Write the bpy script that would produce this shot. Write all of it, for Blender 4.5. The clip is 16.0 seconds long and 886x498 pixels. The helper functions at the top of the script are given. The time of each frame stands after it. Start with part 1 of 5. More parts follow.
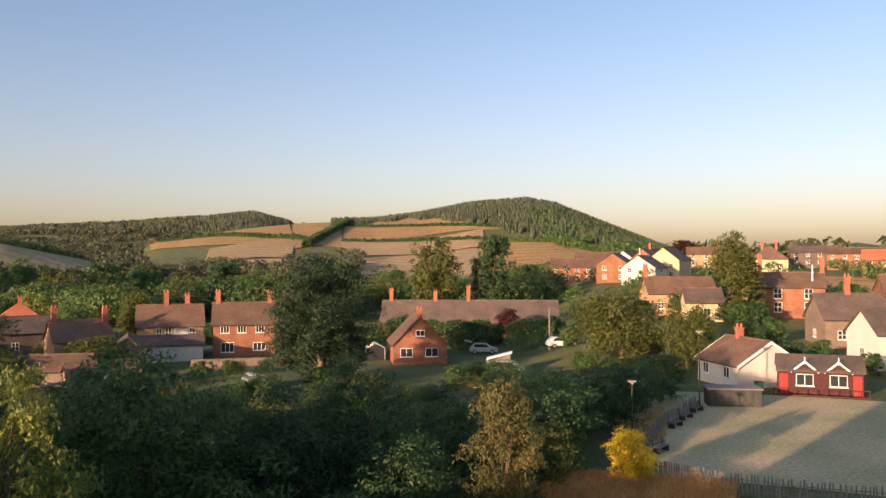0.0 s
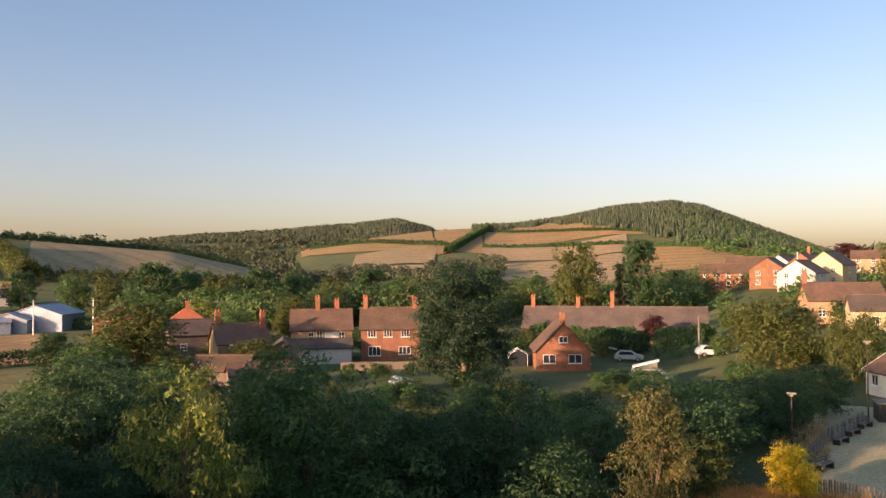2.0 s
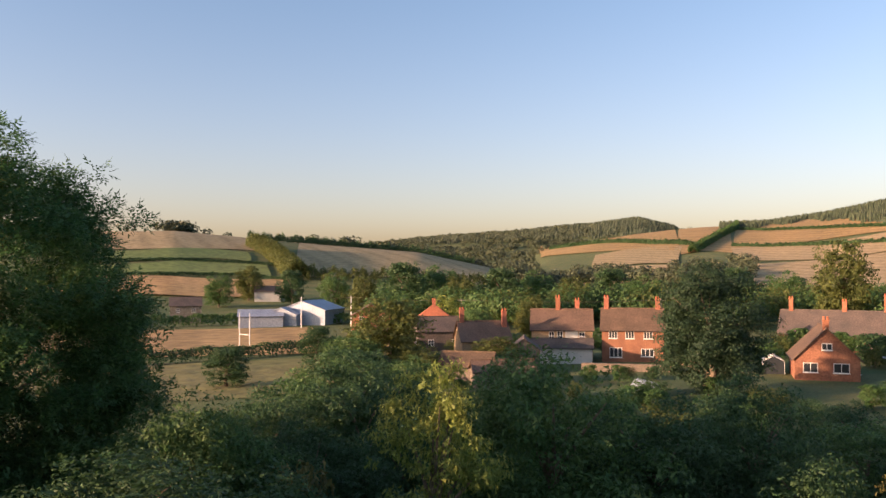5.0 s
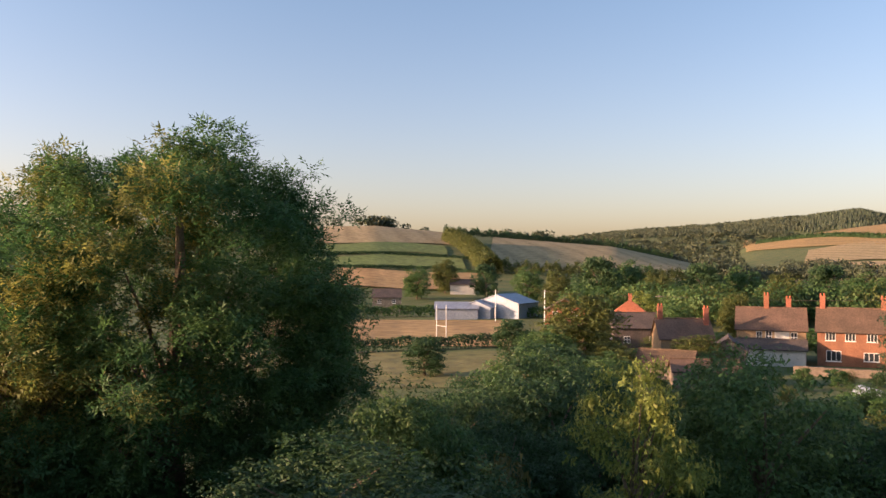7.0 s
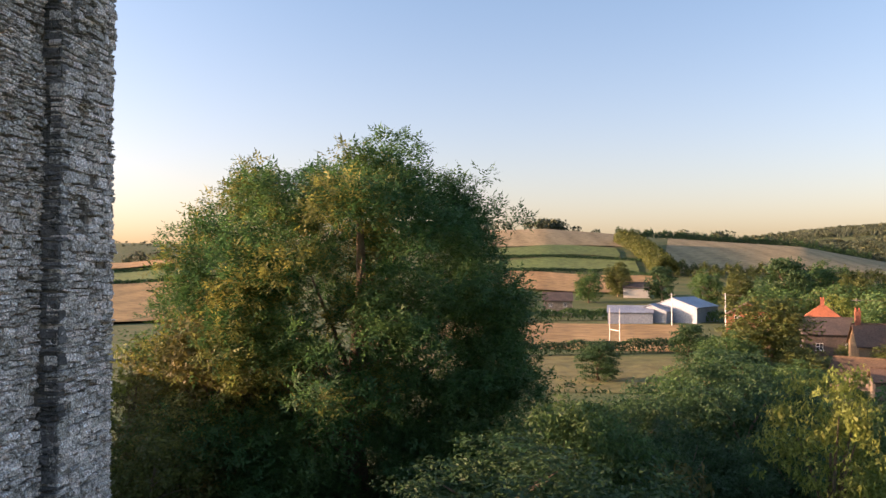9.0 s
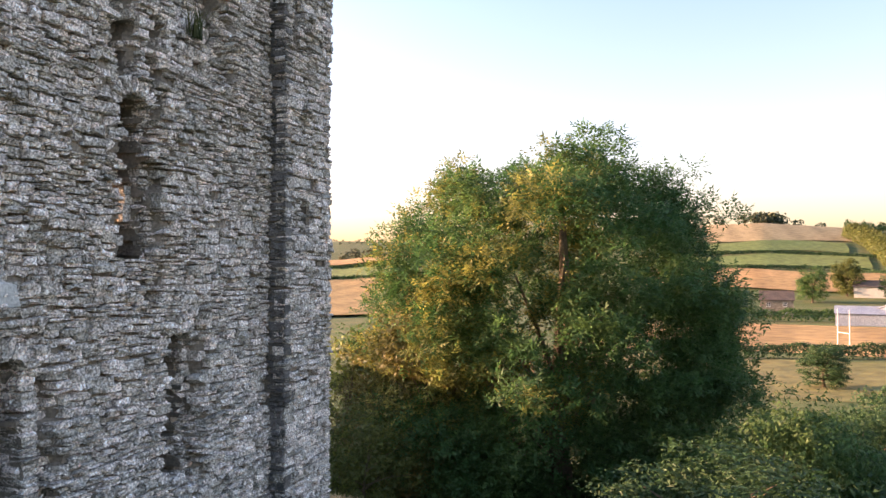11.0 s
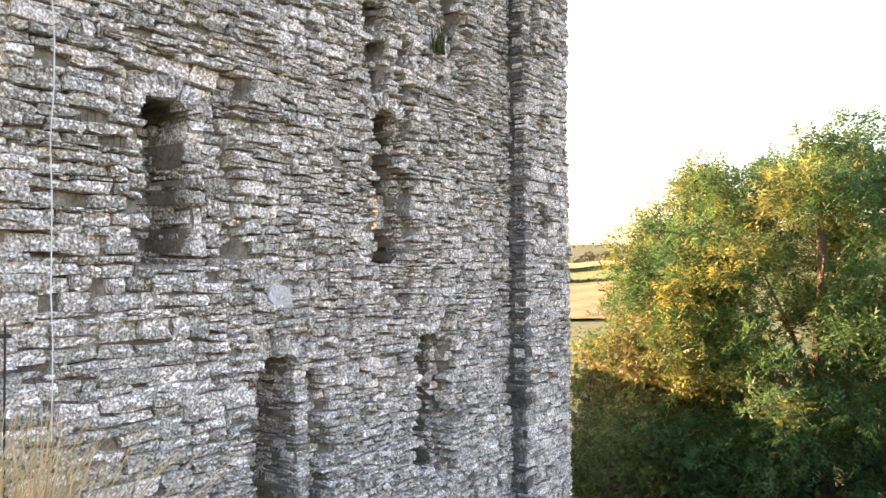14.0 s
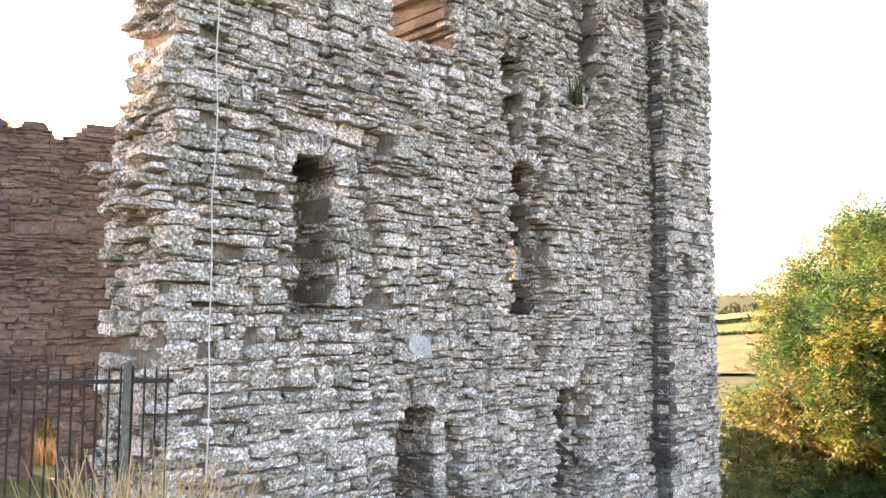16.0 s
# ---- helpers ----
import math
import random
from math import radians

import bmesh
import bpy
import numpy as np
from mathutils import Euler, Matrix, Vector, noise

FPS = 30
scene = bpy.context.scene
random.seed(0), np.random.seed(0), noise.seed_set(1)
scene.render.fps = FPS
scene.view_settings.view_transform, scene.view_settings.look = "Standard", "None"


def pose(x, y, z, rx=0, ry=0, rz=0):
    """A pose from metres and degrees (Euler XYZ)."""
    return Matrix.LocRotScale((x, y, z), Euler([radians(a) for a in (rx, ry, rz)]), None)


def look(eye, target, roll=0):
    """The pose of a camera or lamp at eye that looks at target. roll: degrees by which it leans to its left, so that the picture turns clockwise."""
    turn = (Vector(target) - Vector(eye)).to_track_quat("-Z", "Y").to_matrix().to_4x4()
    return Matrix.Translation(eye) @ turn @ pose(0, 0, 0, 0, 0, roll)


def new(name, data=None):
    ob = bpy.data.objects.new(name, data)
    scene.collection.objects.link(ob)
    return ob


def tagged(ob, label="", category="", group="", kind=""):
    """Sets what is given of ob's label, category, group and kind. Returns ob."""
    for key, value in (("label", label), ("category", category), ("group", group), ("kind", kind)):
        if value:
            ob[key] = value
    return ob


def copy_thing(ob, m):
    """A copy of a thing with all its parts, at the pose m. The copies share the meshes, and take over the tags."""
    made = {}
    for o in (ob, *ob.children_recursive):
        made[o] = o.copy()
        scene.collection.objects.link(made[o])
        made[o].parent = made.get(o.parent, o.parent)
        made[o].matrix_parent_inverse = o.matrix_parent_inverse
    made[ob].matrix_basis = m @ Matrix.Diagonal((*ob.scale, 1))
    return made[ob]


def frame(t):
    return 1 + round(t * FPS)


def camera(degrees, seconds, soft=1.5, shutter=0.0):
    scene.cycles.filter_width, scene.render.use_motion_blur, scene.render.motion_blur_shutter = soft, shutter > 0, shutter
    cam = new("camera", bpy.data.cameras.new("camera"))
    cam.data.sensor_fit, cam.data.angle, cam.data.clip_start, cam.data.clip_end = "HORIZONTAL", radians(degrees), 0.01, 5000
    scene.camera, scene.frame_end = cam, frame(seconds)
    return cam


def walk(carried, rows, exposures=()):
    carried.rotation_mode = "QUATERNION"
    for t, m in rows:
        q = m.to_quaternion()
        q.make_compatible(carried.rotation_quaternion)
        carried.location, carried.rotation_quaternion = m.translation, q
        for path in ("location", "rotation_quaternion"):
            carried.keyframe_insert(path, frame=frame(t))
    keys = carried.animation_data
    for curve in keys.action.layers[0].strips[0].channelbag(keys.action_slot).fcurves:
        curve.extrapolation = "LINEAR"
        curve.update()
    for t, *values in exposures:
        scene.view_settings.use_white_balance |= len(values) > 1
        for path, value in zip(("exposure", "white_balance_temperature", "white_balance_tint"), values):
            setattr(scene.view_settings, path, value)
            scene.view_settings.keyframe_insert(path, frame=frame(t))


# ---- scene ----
cam = camera(58.24, 16.0)
# seconds, eye x y z, yaw, pitch, roll
ROWS = [
    (0.0, -0.000, -0.000, 16.000, 0.00, 1.14, 0.18),
    (0.5, -0.053, -0.052, 16.014, 2.23, 1.33, 0.33),
    (1.0, -0.121, -0.111, 16.035, 4.85, 1.49, 0.45),
    (1.5, -0.160, -0.183, 16.044, 7.50, 1.58, 0.47),
    (2.0, -0.174, -0.252, 16.039, 10.10, 1.59, 0.34),
    (2.5, -0.208, -0.285, 16.039, 12.73, 1.56, 0.19),
    (3.0, -0.208, -0.315, 16.032, 15.28, 1.55, -0.00),
    (3.5, -0.189, -0.343, 16.027, 17.82, 1.56, -0.05),
    (6.0, -0.371, -0.413, 16.032, 34.09, 1.55, -0.04),
    (6.5, -0.417, -0.410, 16.027, 37.51, 1.37, -0.29),
    (7.0, -0.475, -0.430, 16.012, 41.02, 1.22, -0.31),
    (7.5, -0.513, -0.463, 16.012, 44.11, 1.19, -0.25),
    (8.0, -0.522, -0.495, 16.009, 46.93, 1.27, -0.11),
    (8.5, -0.512, -0.521, 16.003, 49.96, 1.37, 0.02),
    (9.0, -0.492, -0.559, 16.006, 53.23, 1.43, 0.05),
    (9.5, -0.483, -0.538, 16.015, 56.81, 1.38, 0.00),
    (10.0, -0.498, -0.515, 16.020, 60.75, 1.30, 0.01),
    (12.5, -0.489, -0.627, 16.053, 76.58, 1.18, 0.09),
    (13.0, -0.498, -0.644, 16.039, 79.36, 1.21, 0.21),
    (13.5, -0.495, -0.649, 16.027, 81.98, 1.31, 0.36),
    (14.0, -0.484, -0.659, 16.025, 84.50, 1.53, 0.43),
    (14.5, -0.484, -0.675, 16.028, 87.25, 1.99, 0.45),
    (15.0, -0.503, -0.685, 16.033, 89.89, 2.70, 0.38),
    (15.5, -0.516, -0.701, 16.043, 92.18, 3.67, 0.17),
    (16.0, -0.505, -0.716, 16.050, 94.16, 5.12, -0.15),
]
walk(cam, [(t, pose(x, y, z, 90 + pitch, roll, yaw)) for t, x, y, z, yaw, pitch, roll in ROWS],
     exposures=[(0.0, 0.75, 6700, 28), (3.5, 0.92, 6700, 28), (6.0, 1.0, 6700, 28), (9.0, 1.25, 6800, 29), (10.0, 1.6, 6900, 31), (12.5, 2.5, 7600, 33), (13.5, 2.8, 7700, 33), (16.0, 2.85, 7700, 33)])

# ---- light: a low evening sun behind the keep ----
SUN_AZ, SUN_EL = 139.5, 9.5
world = bpy.data.worlds.new("evening_sky")
scene.world = world
world.use_nodes = True
wn = world.node_tree.nodes
sky = wn.new("ShaderNodeTexSky")
sky.sky_type, sky.sun_disc = "NISHITA", False
sky.sun_elevation, sky.sun_rotation = radians(SUN_EL), radians(360 - SUN_AZ)
sky.altitude, sky.air_density, sky.dust_density, sky.ozone_density = 150, 1.0, 2.3, 1.35
wn["Background"].inputs[1].default_value = 0.15
coord = wn.new("ShaderNodeTexCoord")
split = wn.new("ShaderNodeSeparateXYZ")
haze = wn.new("ShaderNodeValToRGB")
haze.color_ramp.elements[0].position, haze.color_ramp.elements[0].color = 0.0, (1.06, 0.93, 0.93, 1)
haze.color_ramp.elements[1].position, haze.color_ramp.elements[1].color = 0.36, (0.82, 0.95, 1.0, 1)
tint = wn.new("ShaderNodeMix")
tint.data_type, tint.blend_type = "RGBA", "MULTIPLY"
tint.inputs[0].default_value = 1.0
wl = world.node_tree.links
wl.new(coord.outputs["Generated"], split.inputs[0])
wl.new(split.outputs["Z"], haze.inputs[0])
wl.new(sky.outputs[0], tint.inputs[6])
wl.new(haze.outputs[0], tint.inputs[7])
wl.new(tint.outputs[2], wn["Background"].inputs[0])
sun = new("sun", bpy.data.lights.new("sun", "SUN"))
sun.data.energy, sun.data.angle, sun.data.color = 5.6, radians(0.6), (1.0, 0.69, 0.42)
sun.matrix_world = look((0, 0, 300), (math.sin(radians(SUN_AZ)), -math.cos(radians(SUN_AZ)), 300 - math.tan(radians(SUN_EL))))


# ---- materials ----
def material(name, a, b, rough=0.9, size=1.0, fine=12.0, bump=0.3, bump_size=20.0, spread=0.25, metal=0.0, leaf=0.0, c=None, c_size=0.15, c_amount=0.5, spec=0.3, detail=4.0, grit=0.4, hard=0.2, rows=0.0):
    """Two colours in patches of about 1/size m, fine grain, relief, and a shift from piece to piece."""
    m = bpy.data.materials.new(name)
    m.use_nodes = True
    t = m.node_tree
    n, ln = t.nodes, t.links
    p = n["Principled BSDF"]
    geo = n.new("ShaderNodeNewGeometry")
    tex = n.new("ShaderNodeTexCoord")

    def cloud(scale, d=detail):
        k = n.new("ShaderNodeTexNoise")
        k.inputs["Scale"].default_value, k.inputs["Detail"].default_value = scale, d
        ln.new(tex.outputs["Object"], k.inputs["Vector"])
        return k

    def ramp(src, lo, hi):
        r = n.new("ShaderNodeMapRange")
        r.inputs[1].default_value, r.inputs[2].default_value = lo, hi
        ln.new(src, r.inputs[0])
        return r.outputs[0]

    def mix(fac, x, y, kind="MIX"):
        k = n.new("ShaderNodeMix")
        k.data_type, k.blend_type = "RGBA", kind
        for s, v in ((k.inputs[0], fac), (k.inputs[6], x), (k.inputs[7], y)):
            if isinstance(v, bpy.types.NodeSocket):
                ln.new(v, s)
            else:
                s.default_value = v if isinstance(v, float) else (*v, 1)
        return k.outputs[2]

    col = mix(ramp(cloud(size).outputs[0], 0.35, 0.65), a, b)
    if c:
        col = mix(ramp(cloud(c_size, 6.0).outputs[0], 0.5, 0.62), col, mix(c_amount, a, c))
    grain = cloud(fine)
    col = mix(0.7, col, mix(ramp(grain.outputs[0], 0.5 - hard, 0.5 + hard), (1 - grit * 1.1,) * 3, (1 + grit * 0.9,) * 3), "MULTIPLY")
    if rows:
        # drill and tractor lines
        k = n.new("ShaderNodeTexWave")
        k.bands_direction = "DIAGONAL"
        k.inputs["Scale"].default_value, k.inputs["Distortion"].default_value, k.inputs["Detail Scale"].default_value = 0.31 / rows, 1.5, 0.3
        ln.new(tex.outputs["Object"], k.inputs["Vector"])
        col = mix(ramp(k.outputs["Fac"], 0.0, 0.6), mix(1.0, col, (0.8, 0.8, 0.78), "MULTIPLY"), col)
    info = n.new("ShaderNodeObjectInfo")
    add = n.new("ShaderNodeMath")
    add.operation = "ADD"
    ln.new(info.outputs["Random"], add.inputs[0])
    ln.new(geo.outputs["Random Per Island"], add.inputs[1])
    wrap = n.new("ShaderNodeMath")
    wrap.operation = "FRACT"
    ln.new(add.outputs[0], wrap.inputs[0])
    hsv = n.new("ShaderNodeHueSaturation")
    ln.new(col, hsv.inputs["Color"])
    ln.new(ramp_to(n, ln, wrap.outputs[0], 1 - spread, 1 + spread), hsv.inputs["Value"])
    ln.new(ramp_to(n, ln, wrap.outputs[0], 0.5 + spread * 0.05, 0.5 - spread * 0.05), hsv.inputs["Hue"])
    ln.new(hsv.outputs[0], p.inputs["Base Color"])
    p.inputs["Roughness"].default_value, p.inputs["Metallic"].default_value = rough, metal
    p.inputs["Specular IOR Level"].default_value = spec
    if bump:
        k = n.new("ShaderNodeBump")
        k.inputs["Strength"].default_value, k.inputs["Distance"].default_value = bump, 0.6 / bump_size
        ln.new(cloud(bump_size).outputs[0], k.inputs["Height"])
        ln.new(k.outputs[0], p.inputs["Normal"])
    if leaf:
        tr = n.new("ShaderNodeBsdfTranslucent")
        ln.new(hsv.outputs[0], tr.inputs[0])
        sh = n.new("ShaderNodeMixShader")
        sh.inputs[0].default_value = leaf
        ln.new(p.outputs[0], sh.inputs[1])
        ln.new(tr.outputs[0], sh.inputs[2])
        ln.new(sh.outputs[0], n["Material Output"].inputs[0])
    return m


def ramp_to(n, ln, src, lo, hi):
    r = n.new("ShaderNodeMapRange")
    r.inputs[3].default_value, r.inputs[4].default_value = lo, hi
    ln.new(src, r.inputs[0])
    return r.outputs[0]


def leaves(name, a, b, spread=0.26, leaf=0.4):
    return material(name, a, b, 0.6, 0.5, 3.0, 0, spread=spread, leaf=leaf, spec=0.35, detail=2.0)


M_GRASS = material("rough_grass", (0.065, 0.1, 0.03), (0.125, 0.13, 0.045), 0.95, 0.12, 3.0, 0.5, 4.0, 0.1)
M_DRY = material("dry_grass", (0.66, 0.5, 0.27), (0.5, 0.35, 0.16), 0.95, 0.5, 6.0, 0.4, 8.0, 0.25, leaf=0.2)
# dry grass of the bank, more orange: evening sun put into its colour
M_SUNLIT_GRASS = material("sunlit_dry_grass", (0.72, 0.42, 0.16), (0.58, 0.32, 0.11), 0.95, 0.5, 6.0, 0, 8.0, 0.25, leaf=0.35)
M_STUBBLE = material("stubble_field", (0.4, 0.25, 0.1), (0.31, 0.205, 0.082), 0.95, 0.02, 0.3, 0.3, 0.5, 0.1, rows=14.0)
M_STUBBLE_B = material("pale_stubble_field", (0.33, 0.25, 0.125), (0.38, 0.28, 0.14), 0.95, 0.02, 0.3, 0.3, 0.5, 0.1, rows=12.0)
M_PASTURE = material("pasture", (0.15, 0.15, 0.05), (0.23, 0.19, 0.075), 0.95, 0.02, 0.3, 0.3, 0.5, 0.1)
M_GREEN_FIELD = material("green_field", (0.12, 0.17, 0.042), (0.15, 0.19, 0.05), 0.95, 0.02, 0.3, 0.3, 0.5, 0.1)
M_LAWN = material("parched_lawn", (0.52, 0.42, 0.24), (0.36, 0.34, 0.17), 0.95, 0.18, 4.0, 0.3, 12.0, 0.1)
M_LEAF = leaves("leaf_green", (0.066, 0.15, 0.042), (0.1, 0.165, 0.048))
M_LEAF_DARK = leaves("leaf_dark", (0.042, 0.1, 0.036), (0.062, 0.118, 0.042))
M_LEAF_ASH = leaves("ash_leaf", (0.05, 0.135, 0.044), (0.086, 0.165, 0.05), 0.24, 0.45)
# yellower ash foliage for the sunny side: sunlight put into the colour
M_ASH_SUNLIT_KEYS = leaves("ash_keys", (0.26, 0.26, 0.065), (0.16, 0.19, 0.05), 0.2, 0.45)
# darker than the other leaves: the chestnut's shade put into the colour
M_LEAF_CHESTNUT_SHADE = leaves("shaded_chestnut_leaf", (0.026, 0.06, 0.028), (0.042, 0.08, 0.034))
M_LEAF_OLIVE = leaves("leaf_olive", (0.085, 0.115, 0.028), (0.125, 0.14, 0.034))
M_LEAF_LIME = leaves("leaf_lime", (0.19, 0.26, 0.055), (0.26, 0.29, 0.065), 0.3, 0.45)
M_LEAF_GOLD = leaves("leaf_gold", (0.21, 0.175, 0.05), (0.085, 0.11, 0.036))
M_LEAF_YELLOW = leaves("leaf_yellow", (0.75, 0.55, 0.03), (0.6, 0.5, 0.03), 0.2)
M_LEAF_COPPER = leaves("leaf_copper", (0.06, 0.02, 0.018), (0.09, 0.035, 0.03))
M_CONIFER = leaves("conifer_needles", (0.035, 0.058, 0.03), (0.06, 0.078, 0.04), 0.4, 0.1)
M_FAR = leaves("far_wood", (0.045, 0.068, 0.034), (0.08, 0.09, 0.044), 0.4, 0.1)
M_BARK = material("bark", (0.12, 0.09, 0.06), (0.2, 0.16, 0.11), 0.95, 2.0, 14.0, 0.7, 12.0, 0.15)
M_STONE = material("rubble_stone", (0.66, 0.575, 0.49), (0.36, 0.31, 0.265), 0.95, 2.2, 30.0, 1.0, 26.0, 0.34, c=(0.86, 0.83, 0.78), c_size=16.0, c_amount=0.65, spec=0.12, detail=10.0, grit=0.78, hard=0.12)
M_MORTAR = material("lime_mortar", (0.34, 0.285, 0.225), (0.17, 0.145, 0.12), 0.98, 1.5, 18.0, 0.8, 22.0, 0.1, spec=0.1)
M_BRICK = material("red_brick_wall", (0.31, 0.14, 0.078), (0.22, 0.1, 0.06), 0.9, 0.7, 7.0, 0.3, 9.0, 0.12)
M_BRICK_ORANGE = material("orange_brick", (0.36, 0.135, 0.078), (0.3, 0.115, 0.07), 0.9, 0.7, 7.0, 0.3, 9.0, 0.12)
M_RENDER_WHITE = material("white_render", (0.6, 0.58, 0.52), (0.53, 0.5, 0.45), 0.9, 0.4, 5.0, 0.1, 14.0, 0.05, grit=0.1)
M_RENDER_CREAM = material("cream_render", (0.55, 0.45, 0.27), (0.48, 0.4, 0.24), 0.9, 0.4, 5.0, 0.1, 14.0, 0.05, grit=0.1)
M_RENDER_BUFF = material("buff_stone_wall", (0.42, 0.28, 0.155), (0.32, 0.215, 0.125), 0.9, 0.6, 6.0, 0.2, 10.0, 0.1)
M_RUBBLE_WALL = material("brown_rubble_wall", (0.25, 0.19, 0.14), (0.19, 0.15, 0.115), 0.9, 0.8, 7.0, 0.4, 8.0, 0.1)
M_SLATE = material("slate_roof", (0.085, 0.07, 0.062), (0.135, 0.1, 0.082), 0.75, 0.4, 5.0, 0.3, 6.0, 0.12)
M_TILE = material("brown_tile_roof", (0.12, 0.078, 0.053), (0.17, 0.105, 0.07), 0.85, 0.5, 5.0, 0.4, 6.0, 0.15)
M_TILE_RED = material("red_tile_roof", (0.5, 0.15, 0.075), (0.4, 0.125, 0.07), 0.85, 0.5, 5.0, 0.4, 6.0, 0.12)
M_SHEET = material("galvanised_sheet", (0.3, 0.34, 0.41), (0.36, 0.4, 0.46), 0.5, 0.3, 3.0, 0.1, 6.0, 0.1, metal=0.3)
M_WHITE = material("white_paint", (0.8, 0.79, 0.75), (0.74, 0.72, 0.68), 0.5, 1.0, 8.0, 0, spread=0.05, grit=0.1)
M_RED = material("red_paint", (0.38, 0.03, 0.025), (0.32, 0.025, 0.02), 0.5, 1.0, 8.0, 0.1, spread=0.1)
M_DARK_RED = material("dark_red_boards", (0.075, 0.018, 0.016), (0.055, 0.015, 0.013), 0.6, 1.0, 9.0, 0.2, spread=0.15)
M_IRON = material("iron", (0.045, 0.043, 0.042), (0.07, 0.055, 0.045), 0.6, 3.0, 30.0, 0.2, 40.0, 0.1, metal=0.4)
M_TIMBER = material("weathered_timber", (0.3, 0.21, 0.12), (0.22, 0.16, 0.1), 0.9, 2.0, 15.0, 0.4, 15.0, 0.25)
M_GREY_TIMBER = material("grey_timber", (0.16, 0.15, 0.13), (0.22, 0.2, 0.17), 0.9, 2.0, 15.0, 0.4, 15.0, 0.2)
M_PATH = material("gravel_path", (0.2, 0.18, 0.16), (0.26, 0.23, 0.2), 0.95, 1.0, 9.0, 0.4, 12.0, 0.1)
M_ASPHALT = material("asphalt", (0.05, 0.05, 0.052), (0.07, 0.068, 0.066), 0.9, 0.5, 9.0, 0.3, 20.0, 0.05)
M_GLASS = bpy.data.materials.new("window_glass")
M_GLASS.use_nodes = True
pb = M_GLASS.node_tree.nodes["Principled BSDF"]
pb.inputs["Base Color"].default_value, pb.inputs["Roughness"].default_value = (0.03, 0.035, 0.04, 1), 0.08
M_CAR = material("silver_paint", (0.55, 0.57, 0.6), (0.5, 0.52, 0.55), 0.3, 1.0, 5.0, 0, spread=0.02, metal=0.5)
M_RUBBER = material("black_rubber", (0.02, 0.02, 0.02), (0.03, 0.03, 0.03), 0.8, 3.0, 9.0, 0)


# ---- mesh helpers ----
def polar(az, r):
    """The place at the bearing az (degrees, anticlockwise from +y) and r metres from the lookout."""
    return -math.sin(radians(az)) * r, math.cos(radians(az)) * r


def mesh_object(name, verts, faces, mat, parent=None, label="", smooth=False):
    me = bpy.data.meshes.new(name)
    me.from_pydata([tuple(v) for v in verts] if isinstance(verts, list) else verts.tolist(), [], faces if isinstance(faces, list) else faces.tolist())
    me.materials.append(mat)
    if smooth:
        me.shade_smooth()
    ob = new(name, me)
    ob.parent = parent
    return tagged(ob, label)


def part(name, bm, mat, parent=None, label=""):
    me = bpy.data.meshes.new(name)
    bmesh.ops.recalc_face_normals(bm, faces=bm.faces)
    bm.to_mesh(me)
    bm.free()
    me.materials.append(mat)
    ob = new(name, me)
    ob.parent = parent
    return tagged(ob, label)


def box(bm, x0, x1, y0, y1, z0, z1, m=None):
    vs = [bm.verts.new(Vector((x, y, z)) if m is None else m @ Vector((x, y, z))) for z in (z0, z1) for y in (y0, y1) for x in (x0, x1)]
    for q in ((0, 1, 3, 2), (4, 6, 7, 5), (0, 4, 5, 1), (2, 3, 7, 6), (0, 2, 6, 4), (1, 5, 7, 3)):
        bm.faces.new([vs[i] for i in q])
    return vs


def boxes(*items):
    bm = bmesh.new()
    for it in items:
        box(bm, *it)
    return bm


def prism(pts, y0, y1, axis="y"):
    """A closed outline in x and z, drawn out along y (or in y and z along x)."""
    bm = bmesh.new()
    put = (lambda a, b, s: (a, s, b)) if axis == "y" else (lambda a, b, s: (s, a, b))
    f = [bm.verts.new(put(a, b, y0)) for a, b in pts]
    g = [bm.verts.new(put(a, b, y1)) for a, b in pts]
    bm.faces.new(f)
    bm.faces.new(g[::-1])
    k = len(pts)
    for i in range(k):
        bm.faces.new((f[i], g[i], g[(i + 1) % k], f[(i + 1) % k]))
    return bm


def tube(bm, points, radii, sides=6):
    rings = []
    for i, p in enumerate(points):
        d = (Vector(points[min(i + 1, len(points) - 1)]) - Vector(points[max(i - 1, 0)])).normalized()
        a = d.orthogonal().normalized()
        b = d.cross(a)
        rings.append([bm.verts.new(Vector(p) + radii[i] * (math.cos(k * math.tau / sides) * a + math.sin(k * math.tau / sides) * b)) for k in range(sides)])
    for r, s in zip(rings, rings[1:]):
        for k in range(sides):
            bm.faces.new((r[k], r[(k + 1) % sides], s[(k + 1) % sides], s[k]))
    bm.faces.new(rings[0][::-1])
    bm.faces.new(rings[-1])


def empty(name, x, y, z, rz=0, label="", category="", group="", kind=""):
    ob = new(name)
    ob.matrix_world = pose(x, y, z, 0, 0, rz)
    return tagged(ob, label, category, group, kind)


# ---- ground ----
EYE = 16.0


def smooth(a, b, v):
    s = np.clip((v - a) / (b - a), 0, 1)
    return s * s * (3 - 2 * s)


